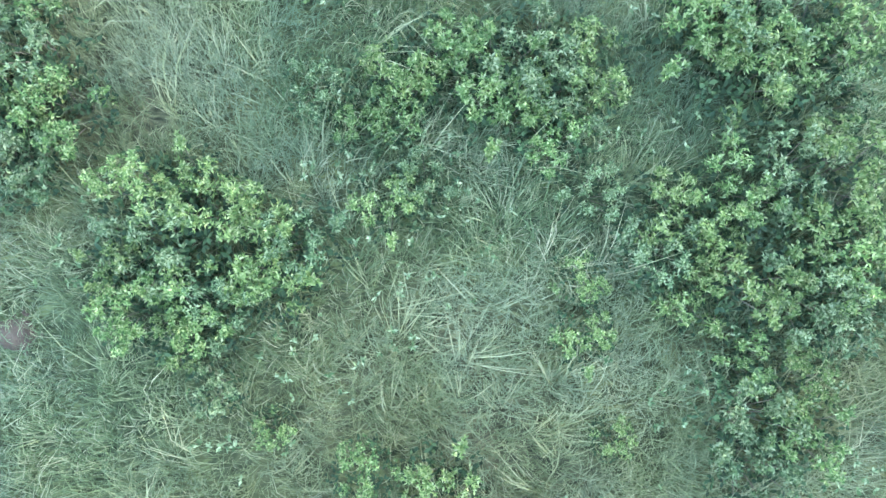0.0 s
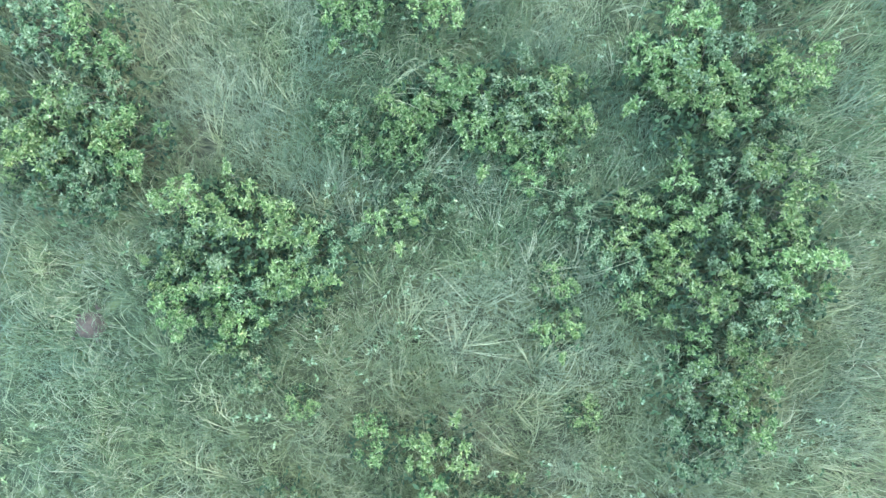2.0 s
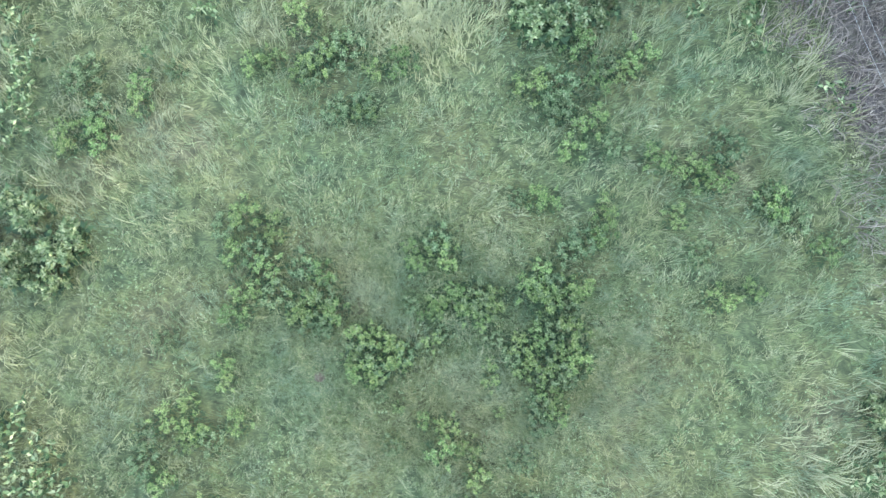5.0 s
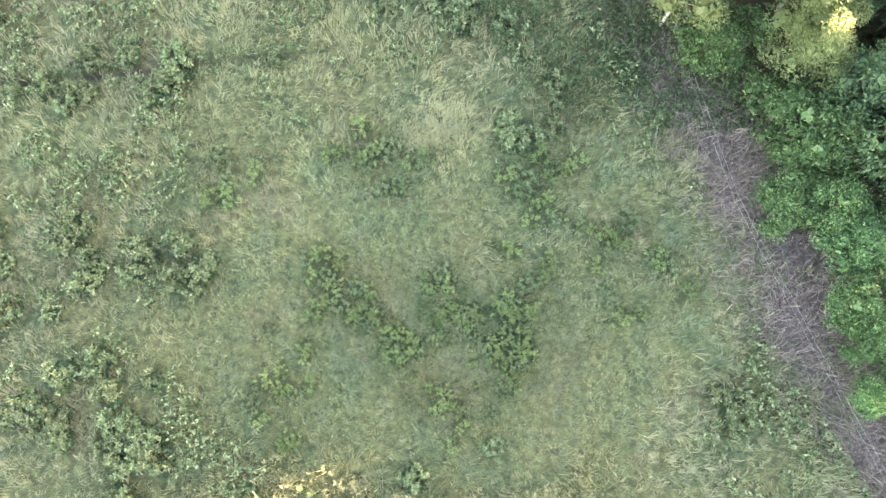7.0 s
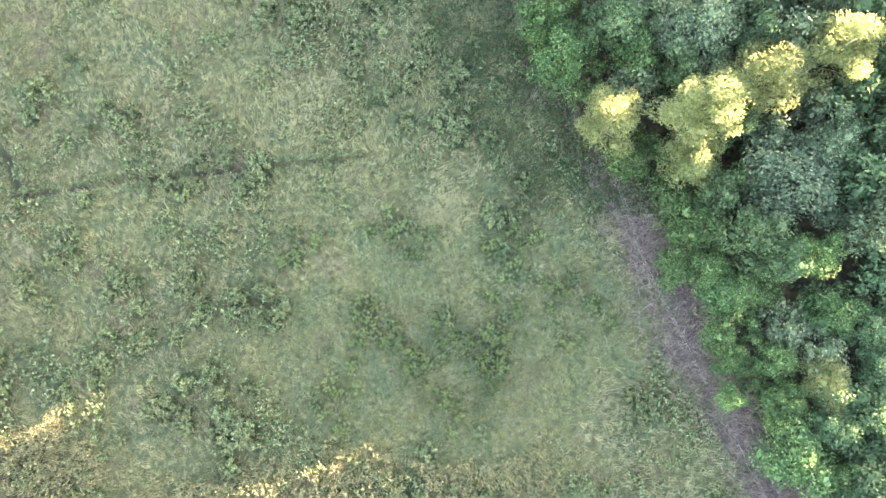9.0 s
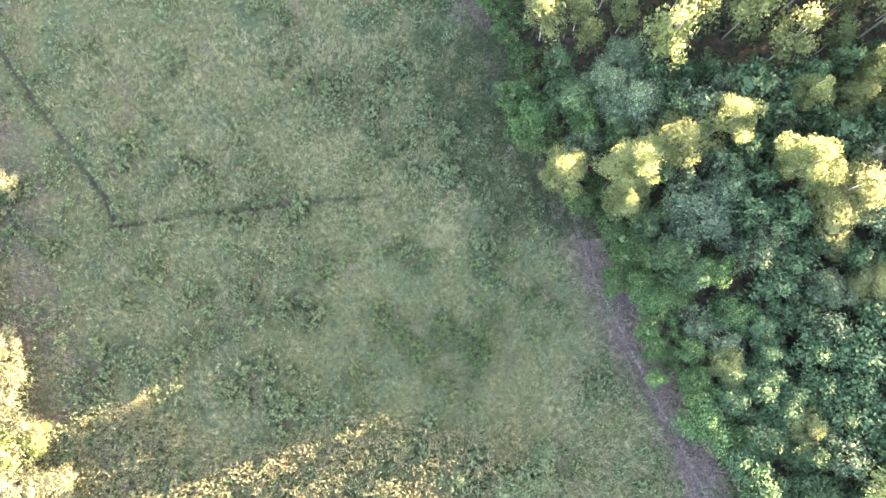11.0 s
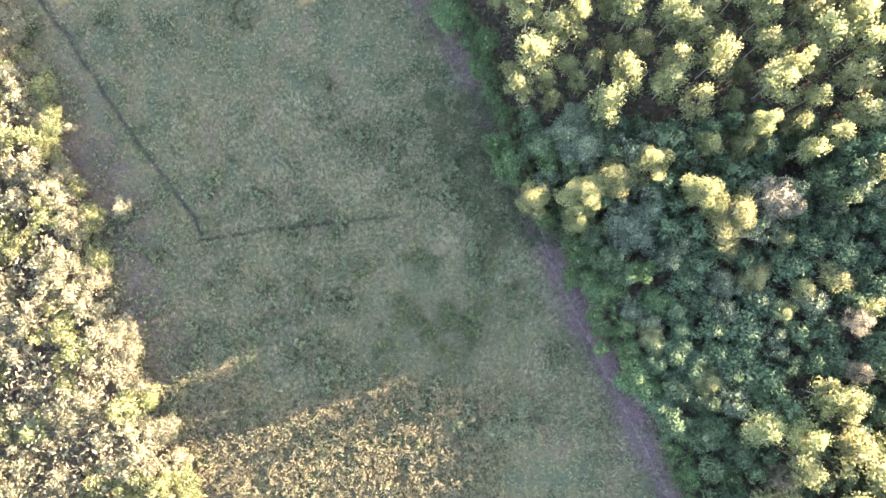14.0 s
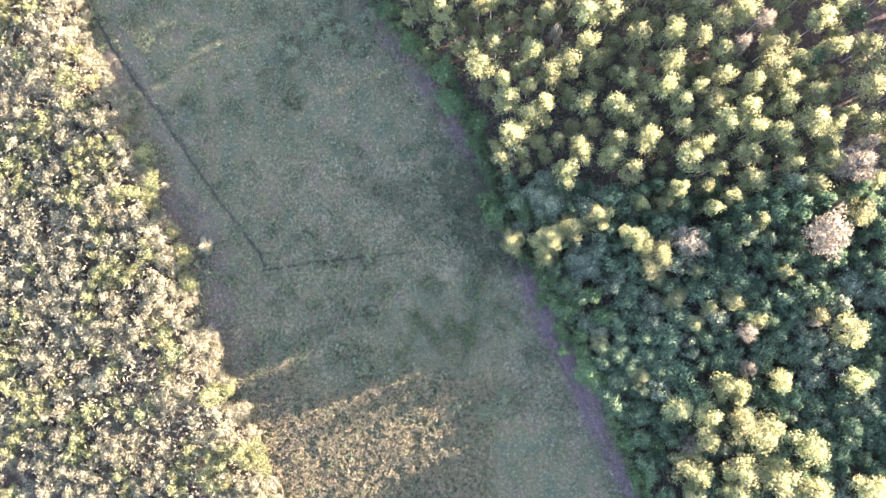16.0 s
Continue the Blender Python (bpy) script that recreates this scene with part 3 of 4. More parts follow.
# ---- grass ----
def blades(name, rng, x, y, length, width, mat, label, lie=0.75, category="grass", per=14, spread=0.09, comb=0.7):
    """Tussocks at the places given: blades that arch outwards from each and are combed one way."""
    tone = np.clip(0.5 + 0.33 * rng.normal(size=len(x)), 0, 1)
    size = rng.uniform(0.6, 1.25, len(x))
    lean = 0.95 + 4.4 * (drift(x, y, 2.6, 11) - 0.5) + 0.65 * rng.normal(size=len(x))
    k = np.repeat(np.arange(len(x)), per)
    n = len(k)
    own = rng.uniform(0, 2 * math.pi, n)
    reach = spread * np.sqrt(rng.random(n)) * size[k]
    bx, by = x[k] + np.cos(own) * reach, y[k] + np.sin(own) * reach
    gap = rng.random(n)
    off = (long_ditch(bx, by) > (0.2 + 0.25 * gap) * (0.3 + 1.3 * drift(bx, by, 1.3, 7))) & (off_line(DITCH_B, bx, by) > (0.06 + 0.3 * gap) * (drift(bx, by, 1.0, 5) > 0.45))
    k, own, bx, by = k[off], own[off], bx[off], by[off]
    n = len(k)
    base = np.stack([bx, by, ground_z(bx, by) - 0.02], -1)
    own = own + 0.5 * rng.normal(size=n)
    d = np.stack([np.cos(own) + comb * np.cos(lean[k]), np.sin(own) + comb * np.sin(lean[k]), np.zeros(n)], -1)
    d = unit(d) * (0.55 + 0.6 * rng.random((n, 1)))
    s = unit(np.cross(d, np.array([0, 0, 1.0])) + rng.normal(size=(n, 3)) * 0.25) * (width * rng.uniform(0.6, 1.3, n) / 2)[:, None]
    ln = (length * size[k] * rng.uniform(0.5, 1.3, n))[:, None]
    up = np.array([0, 0, 1.0])
    mid = base + d * ln * 0.40 * lie + up * ln * 0.52
    tip = base + d * ln * 1.0 * lie + up * ln * (0.5 + 0.25 * rng.normal(size=(n, 1)))
    me = strip_mesh(name, base, mid, tip, s)
    at = me.attributes.new("tuft", "FLOAT", "POINT")
    at.data.foreach_set("value", np.repeat(tone[k], 5).astype(np.float32))
    return tagged(part_mesh(name, me, mat), label, category, kind="stuff")


def meadow(x, y):
    return (x < border(STRIP_L, y) + 0.8) & (x > border(EDGE_L, y) + 0.5)


rng = np.random.default_rng(5)


def ragged(x, y, inner, outer):
    """Share of tufts that belong inside an uneven oval, thinning out to its rim."""
    d = np.hypot((x - 0.3) / inner[0], (y - inner[2]) / inner[1]) + 0.35 * (drift(x, y, 3.0, 9) - 0.5)
    return np.clip((1.0 + outer - d) / outer, 0, 1)


n = 17000
x, y = rng.uniform(-7.5, 8, n), rng.uniform(-5.5, 5.8, n)
keep = rng.random(n) < (0.4 + 0.9 * drift(x, y, 1.1, 3)) * ragged(x, y, (5.0, 3.2, 0.1), 0.5) * clear_of_shrubs(x, y)
blades("near_grass", rng, x[keep], y[keep], 0.30, 0.0062, GRASS, "long tangled blue-green meadow grass with straw-coloured blades", 0.8, per=18, spread=0.11, comb=0.9)
n = 22000
x, y = rng.uniform(-24, 24, n), rng.uniform(-14, 19, n)
keep = (rng.random(n) < (0.35 + 0.9 * drift(x, y, 1.6, 3)) * ragged(x, y, (12.0, 7.5, 2.5), 0.8) * (1 - 0.85 * ragged(x, y, (5.0, 3.2, 0.1), 0.5)) * clear_of_shrubs(x, y)) & meadow(x, y)
blades("meadow_grass", rng, x[keep], y[keep], 0.42, 0.0115, GRASS, "long tangled meadow grass in green and straw tones", 0.95, per=13, spread=0.14, comb=1.2)
n = 36000
x, y = rng.uniform(-88, 34, n), rng.uniform(-34, 62, n)
keep = meadow(x, y) & (rng.random(n) < (0.35 + 0.9 * drift(x, y, 2.5, 3)) * (1 - ragged(x, y, (11.5, 7.1, 2.5), 0.8)))
blades("field_grass", rng, x[keep], y[keep], 0.42, 0.036, FIELD_GRASS, "rough pasture grass in dull green tufts", 0.95, per=7, spread=0.18, comb=1.6)
n = 3200
x, y = rng.uniform(-13, 13, n), rng.uniform(-7, 11, n)
keep = (rng.random(n) < 0.15 + 1.1 * drift(x, y, 1.4, 45)) & meadow(x, y)
keep &= rng.random(n) < clear_of_shrubs(x, y)
blades("pale_grass", rng, x[keep], y[keep], 0.52, 0.009, PALE_GRASS, "pale straw-coloured grass stalks combed over the meadow", 1.1, per=9, spread=0.07, comb=1.7)
n = 24000
x, y = rng.uniform(-38, 29, n), rng.uniform(-14, 30, n)
keep = meadow(x, y) & (rng.random(n) < (0.4 + 0.8 * drift(x, y, 1.9, 35)) * (1 - ragged(x, y, (11.5, 7.1, 2.5), 0.8)))
blades("pasture_grass", rng, x[keep], y[keep], 0.55, 0.024, FIELD_GRASS, "long combed pasture grass in olive and straw tones", 1.0, per=9, spread=0.15, comb=2.2)
n = 6400
y = rng.uniform(-34, 60, n)
a, b = border(STRIP_L, y) - 0.9, border(EDGE_R, y) + 1.0
x = a + (b - a) * rng.random(n)
keep = rng.random(n) < np.clip((x - a) / 2.2, 0, 1) * np.where((y > -10) & (y < 13), 1.0, 0.4) * (0.3 + 1.1 * drift(x, y, 1.8, 13))
blades("dead_reeds", rng, x[keep], y[keep], 0.85, 0.022, DEAD, "flattened dead grey-brown reeds along the fence", 1.1, "reeds", per=10, spread=0.18)
n = 2600
y = rng.uniform(-17, 24, n)
x = border(EDGE_L, y) + 1.0 + 8.0 * rng.random(n) ** 1.3
keep = rng.random(n) < 1.3 * drift(x, y, 2.2, 47)
blades("dead_brush", rng, x[keep], y[keep], 0.6, 0.03, DEAD, "dead purplish-brown stalks beside the thicket", 0.9, "stalks", per=8, spread=0.2)
n = 1000
k = rng.integers(0, 3, n)
x, y = np.array([-11.5, -1.2, 1.0])[k] + rng.normal(size=n) * np.array([2.2, 1.1, 1.4])[k], np.array([17.5, 10.8, 26.6])[k] + rng.normal(size=n) * np.array([1.7, 0.9, 1.4])[k]
blades("dry_grass", rng, x, y, 0.45, 0.026, STRAW_GRASS, "dry straw-coloured grass in bleached patches", 1.0, per=8, spread=0.2, comb=1.5)
n = 3200
y = rng.uniform(-34, 60, n)
x = border(STRIP_L, y) + (border(EDGE_R, y) - border(STRIP_L, y)) * rng.random(n)
keep = (drift(x, y, 2.6, 17) < 0.45) | ((y > 9) & (rng.random(n) < 0.35))
blades("strip_grass", rng, x[keep], y[keep], 0.5, 0.03, GRASS, "green grass tufts growing through dead reeds", 0.9, per=10, spread=0.2)

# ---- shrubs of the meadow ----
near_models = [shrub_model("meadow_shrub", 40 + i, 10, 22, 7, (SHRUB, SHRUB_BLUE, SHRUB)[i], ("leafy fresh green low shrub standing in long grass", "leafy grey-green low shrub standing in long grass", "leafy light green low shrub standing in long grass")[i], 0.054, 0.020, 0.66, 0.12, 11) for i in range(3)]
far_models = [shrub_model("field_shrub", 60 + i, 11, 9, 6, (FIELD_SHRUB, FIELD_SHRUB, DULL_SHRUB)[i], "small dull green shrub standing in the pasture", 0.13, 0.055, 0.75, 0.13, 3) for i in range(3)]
used = set()


def plant_shrub(models, k, x, y, w, turn, group):
    root = models[k]
    m = pose(x, y, float(ground_z(np.array(x), np.array(y))), 0, 0, turn) @ Matrix.Diagonal((w, w, 0.55 + 0.45 * w, 1))
    ob = root
    if root in used:
        ob = copy_thing(root, Matrix.Identity(4))
    used.add(root)
    ob.matrix_basis = m
    tagged(ob, group=group)


for i, (x, y, w) in enumerate(SHRUBS):
    plant_shrub(near_models, (i * 7 + int(x < 0)) % 3, x, y, w * 1.08, i * 77 % 360, "shrubs in the long grass")
BUSHES = [(-11.5, 8.1), (-3.0, 8.8), (3.5, 11.0), (3.9, 8.5), (7.5, 5.6), (-13.9, 2.6), (1.0, -3.9), (-9.7, -2.9), (13.1, -1.5), (-17.7, -2.3), (-14.8, -5.4), (-19.9, 12.7),
          (-15.2, 12.9), (-5.9, 8.9), (-17.8, 4.1), (-7.6, -5.4), (-30.0, 4.1), (-11.0, 7.6), (-13.5, 3.2), (-8.3, 22.3), (-2.3, 22.5), (0.7, 17.5), (-26.4, 16.9), (-19.3, -5.2),
          (-15.1, -5.8), (-25.2, -1.5), (-3.8, 8.7), (-5.3, 18.7), (-12.2, 25.0), (4.3, 9.1), (-15.1, -4.6), (4.5, -12.1), (12.0, -9.8), (-26.1, 54.5), (-19.8, 50.5), (-32.1, 51.4),
          (-49.0, 39.8), (-43.2, 13.7), (-68.6, 55.6), (-29.4, 40.2), (-14.6, 25.6), (-6.7, 26.8), (7.5, -11.5), (2.5, -11.0)]
BUSHES += [(-0.8, 20.5), (-31.9, 18.0), (9.1, 2.6), (-32.8, -0.7), (-22.1, 3.4), (-39.5, 9.0), (-45.2, 9.6), (-16.7, -7.4), (-33.3, -4.9), (-3.1, -10.1), (-22.1, 0.4)]
rng = np.random.default_rng(9)
count = 0
for bx, by in BUSHES:
    for k in range(5):
        w = rng.uniform(0.9, 1.7)
        close = abs(bx) < 12.5 and -6 < by < 11
        plant_shrub(near_models if close else far_models, (0, 1, 0, 1, 2)[k], bx + rng.normal() * 1.05, by + rng.normal() * 0.85, w * (0.85 if close else 1), rng.uniform(0, 360), "shrubs in the long grass" if close else "shrubs of the pasture")
        count += 0 if close else 1
for k in range(900):
    x, y = rng.uniform(-75, 28), rng.uniform(-32, 60)
    if count < 299 and meadow(np.array(x), np.array(y)) and drift(np.array(x), np.array(y), 7, 6) > 0.5 and not (abs(x) < 6 and -4 < y < 5):
        plant_shrub(far_models, count % 3, x, y, rng.uniform(0.6, 1.5), rng.uniform(0, 360), "shrubs of the pasture")
        count += 1

def herbs(name, rng, x, y, each, ln, wd, high, mat, label):
    tips = np.stack([x, y, ground_z(x, y) + rng.uniform(0.35, 1.0, len(x)) * high], -1)
    out = np.tile([0, 0, 1.0], (len(x), 1))
    tagged(part_mesh(name, quad_mesh(name, leaves(rng, tips, out, each, ln, wd, 0.8)), mat), label, "herbs", kind="stuff")


def corner(x, y):
    """Sunlit meadow corner, brightened in colour by tall pale herbs and straw grass."""
    w, q = drift(x, y, 5, 41), -0.415 * x + 0.91 * y
    return meadow(x, y) & (np.hypot(x / 10, y / 7) > 1) & ((q < -3.6 + 5 * w) | ((x < -19 - 14 * w) & (q < 2 + 10 * w)))


n = 11000
x, y = rng.uniform(-14, 14, n), rng.uniform(-8, 12, n)
keep = (drift(x, y, 1.5, 23) > 0.55) & (np.hypot(x / 14, (y - 2) / 10) < 1.05) & meadow(x, y)
herbs("near_herbs", rng, x[keep], y[keep], 7, 0.06, 0.026, 0.33, SHRUB_BLUE, "small leafy grey-green herbs among the grass")
n = 130000
x, y = rng.uniform(-80, 32, n), rng.uniform(-34, 62, n)
keep = (0.8 * drift(x, y, 1.7, 25) + 0.2 * drift(x, y, 0.8, 28) + 0.4 * drift(x, y, 9.0, 26) > np.where((x > -30) & (x < 7) & (y > -13) & (y < 9), 0.73, 0.785) + 0.02 * rng.normal(size=n)) & meadow(x, y) & (np.hypot(x / 14, (y - 2) / 10) > 1) & (np.minimum(off_line(DITCH_A, x, y), off_line(DITCH_B, x, y)) > 0.45)
herbs("field_herbs", rng, x[keep], y[keep], 5, 0.22, 0.10, 0.8, FIELD_SHRUB, "leafy dull green herbs scattered through the pasture")
# a layer of dark leaves paints the shade under the herbs
herbs("low_herbs", rng, x[keep] + rng.normal(size=keep.sum()) * 0.12, y[keep] + rng.normal(size=keep.sum()) * 0.12, 2, 0.25, 0.13, 0.36, SHADE_LEAF, "ground leaves coloured dark as shade under the pasture herbs")
n = 14000
y = rng.uniform(11, 31, n)
x = border(STRIP_L, y) - 5.5 + (border(EDGE_R, y) - border(STRIP_L, y) + 5.5) * rng.random(n)
keep = drift(x, y, 1.6, 49) + 0.25 * rng.normal(size=n) > 0.52 - 0.1 * np.clip((x - border(STRIP_L, y)) / 3, -1, 1)
herbs("border_herbs", rng, x[keep], y[keep], 4, 0.2, 0.09, 0.6, DARK_HERB, "dark green nettles and herbs at the border of the wood")
n = 38000
x, y = rng.uniform(-44, 6, n), rng.uniform(-33, 0, n)
keep = (0.6 * drift(x, y, 0.8, 27) + 0.4 * drift(x, y, 2.6, 28) > 0.47) & corner(x, y)
herbs("tall_herbs", rng, x[keep], y[keep], 6, 0.19, 0.10, 1.0, PALE_HERB, "tall flowering herbs, coloured pale to brighten the meadow's sunlit corner")

n = 17000
x, y = rng.uniform(-46, 8, n), rng.uniform(-33, 0, n)
keep = corner(x, y) & (rng.random(n) < 0.25 + 0.9 * drift(x, y, 2.4, 29))
blades("straw_grass", rng, x[keep], y[keep], 0.95, 0.034, STRAW_GRASS, "tall straw-coloured grass, paled to brighten the meadow's sunlit corner", 0.35, per=8, spread=0.22)
n = 1500
line = np.concatenate([DITCH_A, DITCH_B])
k = rng.integers(0, 3, n) + np.where(rng.random(n) < 0.5, 0, 5)
k = np.where(k == 3, 2, k)
f = rng.random(n)
side = np.where(rng.random(n) < 0.5, -1, 1) * rng.uniform(0.25, 0.65, n)
d = unit(line[k + 1] - line[k])
x = line[k, 0] + f * (line[k + 1, 0] - line[k, 0]) - d[:, 1] * side
y = line[k, 1] + f * (line[k + 1, 1] - line[k, 1]) + d[:, 0] * side
keep = drift(x, y, 0.9, 31) > 0.42
herbs("ditch_herbs", rng, x[keep], y[keep], 6, 0.20, 0.09, 0.35, FIELD_SHRUB, "dark green plants along the edges of the ditch")

# ---- trees that stand out ----
TALL_A = [(-2.9, 53.9, 2.0, 11.0), (2.6, 54.2, 1.3, 12.4), (5.8, 48.5, 1.7, 9.9), (3.4, 44.6, 2.3, 12.3), (11.6, 47.5, 1.9, 10.4), (13.8, 53.6, 1.5, 10.8), (19.7, 53.4, 2.7, 12.0), (20.4, 48.5, 1.8, 10.7), (17.6, 45.6, 2.0, 11.1), (21.3, 46.3, 1.6, 9.6), (14.7, 43.3, 2.2, 11.8), (7.3, 42.4, 1.4, 11.1),
          (8.1, 39.1, 2.0, 10.5), (14.2, 38.8, 1.4, 11.9), (11.6, 36.7, 2.1, 10.4), (9.4, 33.8, 2.3, 10.9), (20.3, 39.3, 1.8, 9.9), (25.1, 38.8, 2.1, 10.7), (19.6, 32.8, 1.6, 10.1), (25.3, 33.2, 1.8, 10.3), (24.1, 54.0, 2.2, 11.8), (11.2, 41.8, 1.4, 10.3), (28.3, 50.2, 1.8, 11.0), (33.5, 50.0, 1.9, 12.4)]
TALL_B = [(37.1, 49.4, 1.8, 12.4), (33.9, 45.5, 2.0, 11.7), (32.8, 41.8, 2.0, 11.1), (27.1, 43.0, 1.3, 10.3), (27.4, 37.3, 2.1, 10.0), (29.9, 33.4, 2.2, 12.4), (35.7, 39.2, 2.0, 11.0), (35.6, 36.0, 1.6, 9.8), (40.2, 39.4, 1.9, 11.4), (37.9, 41.9, 1.2, 11.8), (40.8, 52.5, 2.1, 11.3), (44.1, 53.6, 2.1, 12.3),
          (41.7, 48.5, 2.0, 9.6), (41.4, 43.5, 1.6, 11.1), (48.9, 48.7, 2.1, 10.9), (53.0, 46.8, 1.7, 9.7), (49.0, 44.9, 2.2, 11.4), (45.9, 42.5, 1.7, 12.1), (50.8, 43.0, 1.6, 11.3), (51.6, 40.1, 2.4, 10.3), (45.1, 38.5, 1.7, 12.0), (42.4, 36.4, 2.3, 11.0), (46.9, 35.6, 1.8, 11.0), (49.9, 34.9, 1.9, 11.8)]
TALL_C = [(56.1, 41.8, 1.9, 9.9), (54.6, 36.7, 2.9, 12.0), (56.5, 53.1, 2.5, 11.5), (58.5, 48.5, 1.5, 11.9), (63.4, 48.9, 2.9, 10.1), (63.5, 42.3, 3.1, 11.9), (63.2, 37.1, 2.6, 10.1), (58.2, 33.7, 1.8, 9.7), (38.4, 32.6, 1.4, 12.1), (17.5, 27.5, 1.9, 12.1), (19.9, 30.6, 1.6, 12.1), (24.6, 30.6, 2.0, 10.9),
          (28.2, 28.1, 2.7, 10.3), (29.5, 23.5, 1.3, 9.8), (34.0, 23.9, 1.9, 11.4), (36.9, 30.9, 2.3, 11.4), (39.8, 26.5, 1.4, 11.9), (40.1, 22.8, 1.3, 11.7), (43.1, 25, 1.4, 11.3), (46.4, 27.2, 2.6, 10.9), (52.5, 30.3, 1.5, 12.2), (55.3, 27.3, 1.9, 10.8), (57.3, 30.8, 2.1, 11.3), (65.0, 28.1, 1.7, 9.6)]
TALL_D = [(61.1, 25.4, 1.7, 11.5), (64.3, 23, 2.1, 11.6), (47.2, 21.1, 1.2, 11.5), (35.1, 25.7, 1.3, 12.2), (28.7, 17.5, 2.7, 11.5), (31.9, 15.1, 3.2, 11.0), (33, 11.6, 1.4, 11.3), (36.2, 8.4, 1.8, 10.2), (39.2, 4.5, 1.6, 11.5), (44.9, 8.8, 1.8, 9.9), (41.5, 7.3, 1.2, 11.5), (48.7, 5.3, 1.4, 10.1),
          (60.9, 4.7, 2.9, 10.6), (52.7, 13.1, 1.1, 10.4), (31.1, -4.5, 1.8, 11.2), (42.9, -4.8, 2.4, 10.2), (44.9, -5.3, 1.7, 10.6), (36.2, -8.5, 2.7, 9.8), (40.6, -9.5, 2.1, 10.3), (40.5, -12.1, 2.1, 10.6), (37.5, -17.3, 2.3, 10), (39.5, -18.4, 1.7, 11.1), (48.4, -11.4, 3.7, 10.6), (45.2, -9.5, 1.9, 11.3)]
TALL_E = [(51, -3, 1.5, 11.1), (50.1, -17.6, 3.6, 10.7), (45.3, -16.9, 2.6, 11.5), (44.6, -20.6, 2.1, 11.1), (61.8, -2.4, 1.6, 11.4), (56.4, -19.6, 2.2, 10.5), (38.4, -21.1, 1.6, 10.9), (64.7, -18.9, 2.2, 10.2), (55.1, -12.9, 2.2, 11.8), (39.5, 13, 1.1, 10.3), (57.9, 6.7, 1.5, 10.3)]
TALL = TALL_A + TALL_B + TALL_C + TALL_D + TALL_E
SLIM = [(9.7, 16.4, 2.3, 8), (15.4, 17.4, 2.9, 9.5), (15.4, 14.4, 2.1, 7), (18.7, 19.3, 2.4, 9.3), (24.7, 0.4, 2.0, 6), (23.2, 21.1, 2.4, 10)]
BROAD = [(9.1, 26.6, 2.2, 6), (28.0, 19.8, 2.0, 6), (26.0, -7.6, 2.4, 6), (52.8, 9.1, 2.8, 6), (45.5, -1.1, 2.8, 5), (35.0, -0.8, 2.4, 5), (56.9, 48.3, 2.4, 6.5), (63.8, 54.9, 2.2, 6.5), (22.0, 26.1, 1.5, 6.5), (32.4, 26.5, 1.6, 6.5), (55.8, 22.7, 1.8, 6.5), (63.6, 16.7, 1.6, 6.5),
         (25.1, -0.3, 1.6, 6.5), (27.1, -9.2, 2.0, 6.5), (61.8, -16.8, 1.4, 6.5), (64.7, -14.9, 1.4, 6.5), (67.2, -8.7, 2.1, 6.5), (48.5, 18.8, 1.8, 6.5), (44.1, 18.2, 1.6, 6.5)]
BORDER_TREES = [(6.7, 21.1, 2.6, 6), (5.1, 23.5, 1.8, 6), (11.6, 21.4, 1.9, 6), (11.3, 14.5, 1.5, 4), (15.5, 10.7, 2.1, 4.5), (19.4, 13.2, 1.9, 5), (19.4, 6.2, 2.0, 5.5), (22.6, 8.5, 1.7, 6), (18.7, 1.5, 1.3, 4),
                (21.7, 1.7, 1.5, 5), (21.7, -0.9, 1.7, 5), (23.0, -4.4, 2.9, 6), (25.1, 4.8, 2.2, 5), (18.1, 2.9, 1.5, 4), (18.7, -1.1, 1.1, 3.5), (18.2, 6.0, 1.8, 3), (17.2, 8.3, 1.5, 2.5), (15.0, 7.5, 1.7, 3), (17.1, 7.6, 1.7, 3.5)]
FAR_BORDER = [(-8.9, 50.1, 2.3, 5), (-12.1, 56.0, 1.6, 4.5), (-2.7, 45.3, 2.6, 5.5), (-1.7, 40.0, 2.4, 5), (3.6, 36.7, 1.8, 4), (2.7, 33.1, 1.8, 4.5), (16.7, 10.3, 1.6, 4.5), (20.5, 6.3, 1.5, 4.5),
              (23.6, 8.5, 1.4, 5), (22.3, -1.0, 1.4, 4), (25.4, -5.4, 1.4, 5), (29.4, -15.2, 1.3, 4.5), (31.1, -19.9, 1.8, 5), (34.1, -15.2, 1.8, 5)]
ALDERS = [(15.5, 22.6, 3.4, 7), (21.5, 13.7, 4.1, 7.5), (23.9, 15.9, 2.0, 8), (13.2, 24.6, 2.6, 7), (14.7, 26.6, 2.4, 7.5), (32.8, 7.3, 2.0, 7.5)]
PALE = [(15.4, 50.3, 1.6, 11), (47.0, 52.8, 2.3, 11), (44.3, 48.8, 1.7, 11), (61.4, 30.0, 3.5, 12.5), (58.0, 19.7, 4.4, 11.5), (36.6, 17.6, 2.7, 10.5), (39.0, 16.4, 1.6, 9), (46.9, 3.6, 1.8, 8), (47.0, -1.9, 1.8, 8), (38.4, -14.4, 2.1, 8), (56.6, 5.6, 1.1, 8), (63.2, 33.5, 1.6, 11)]
rng = np.random.default_rng(21)
taken, tally = [], {}


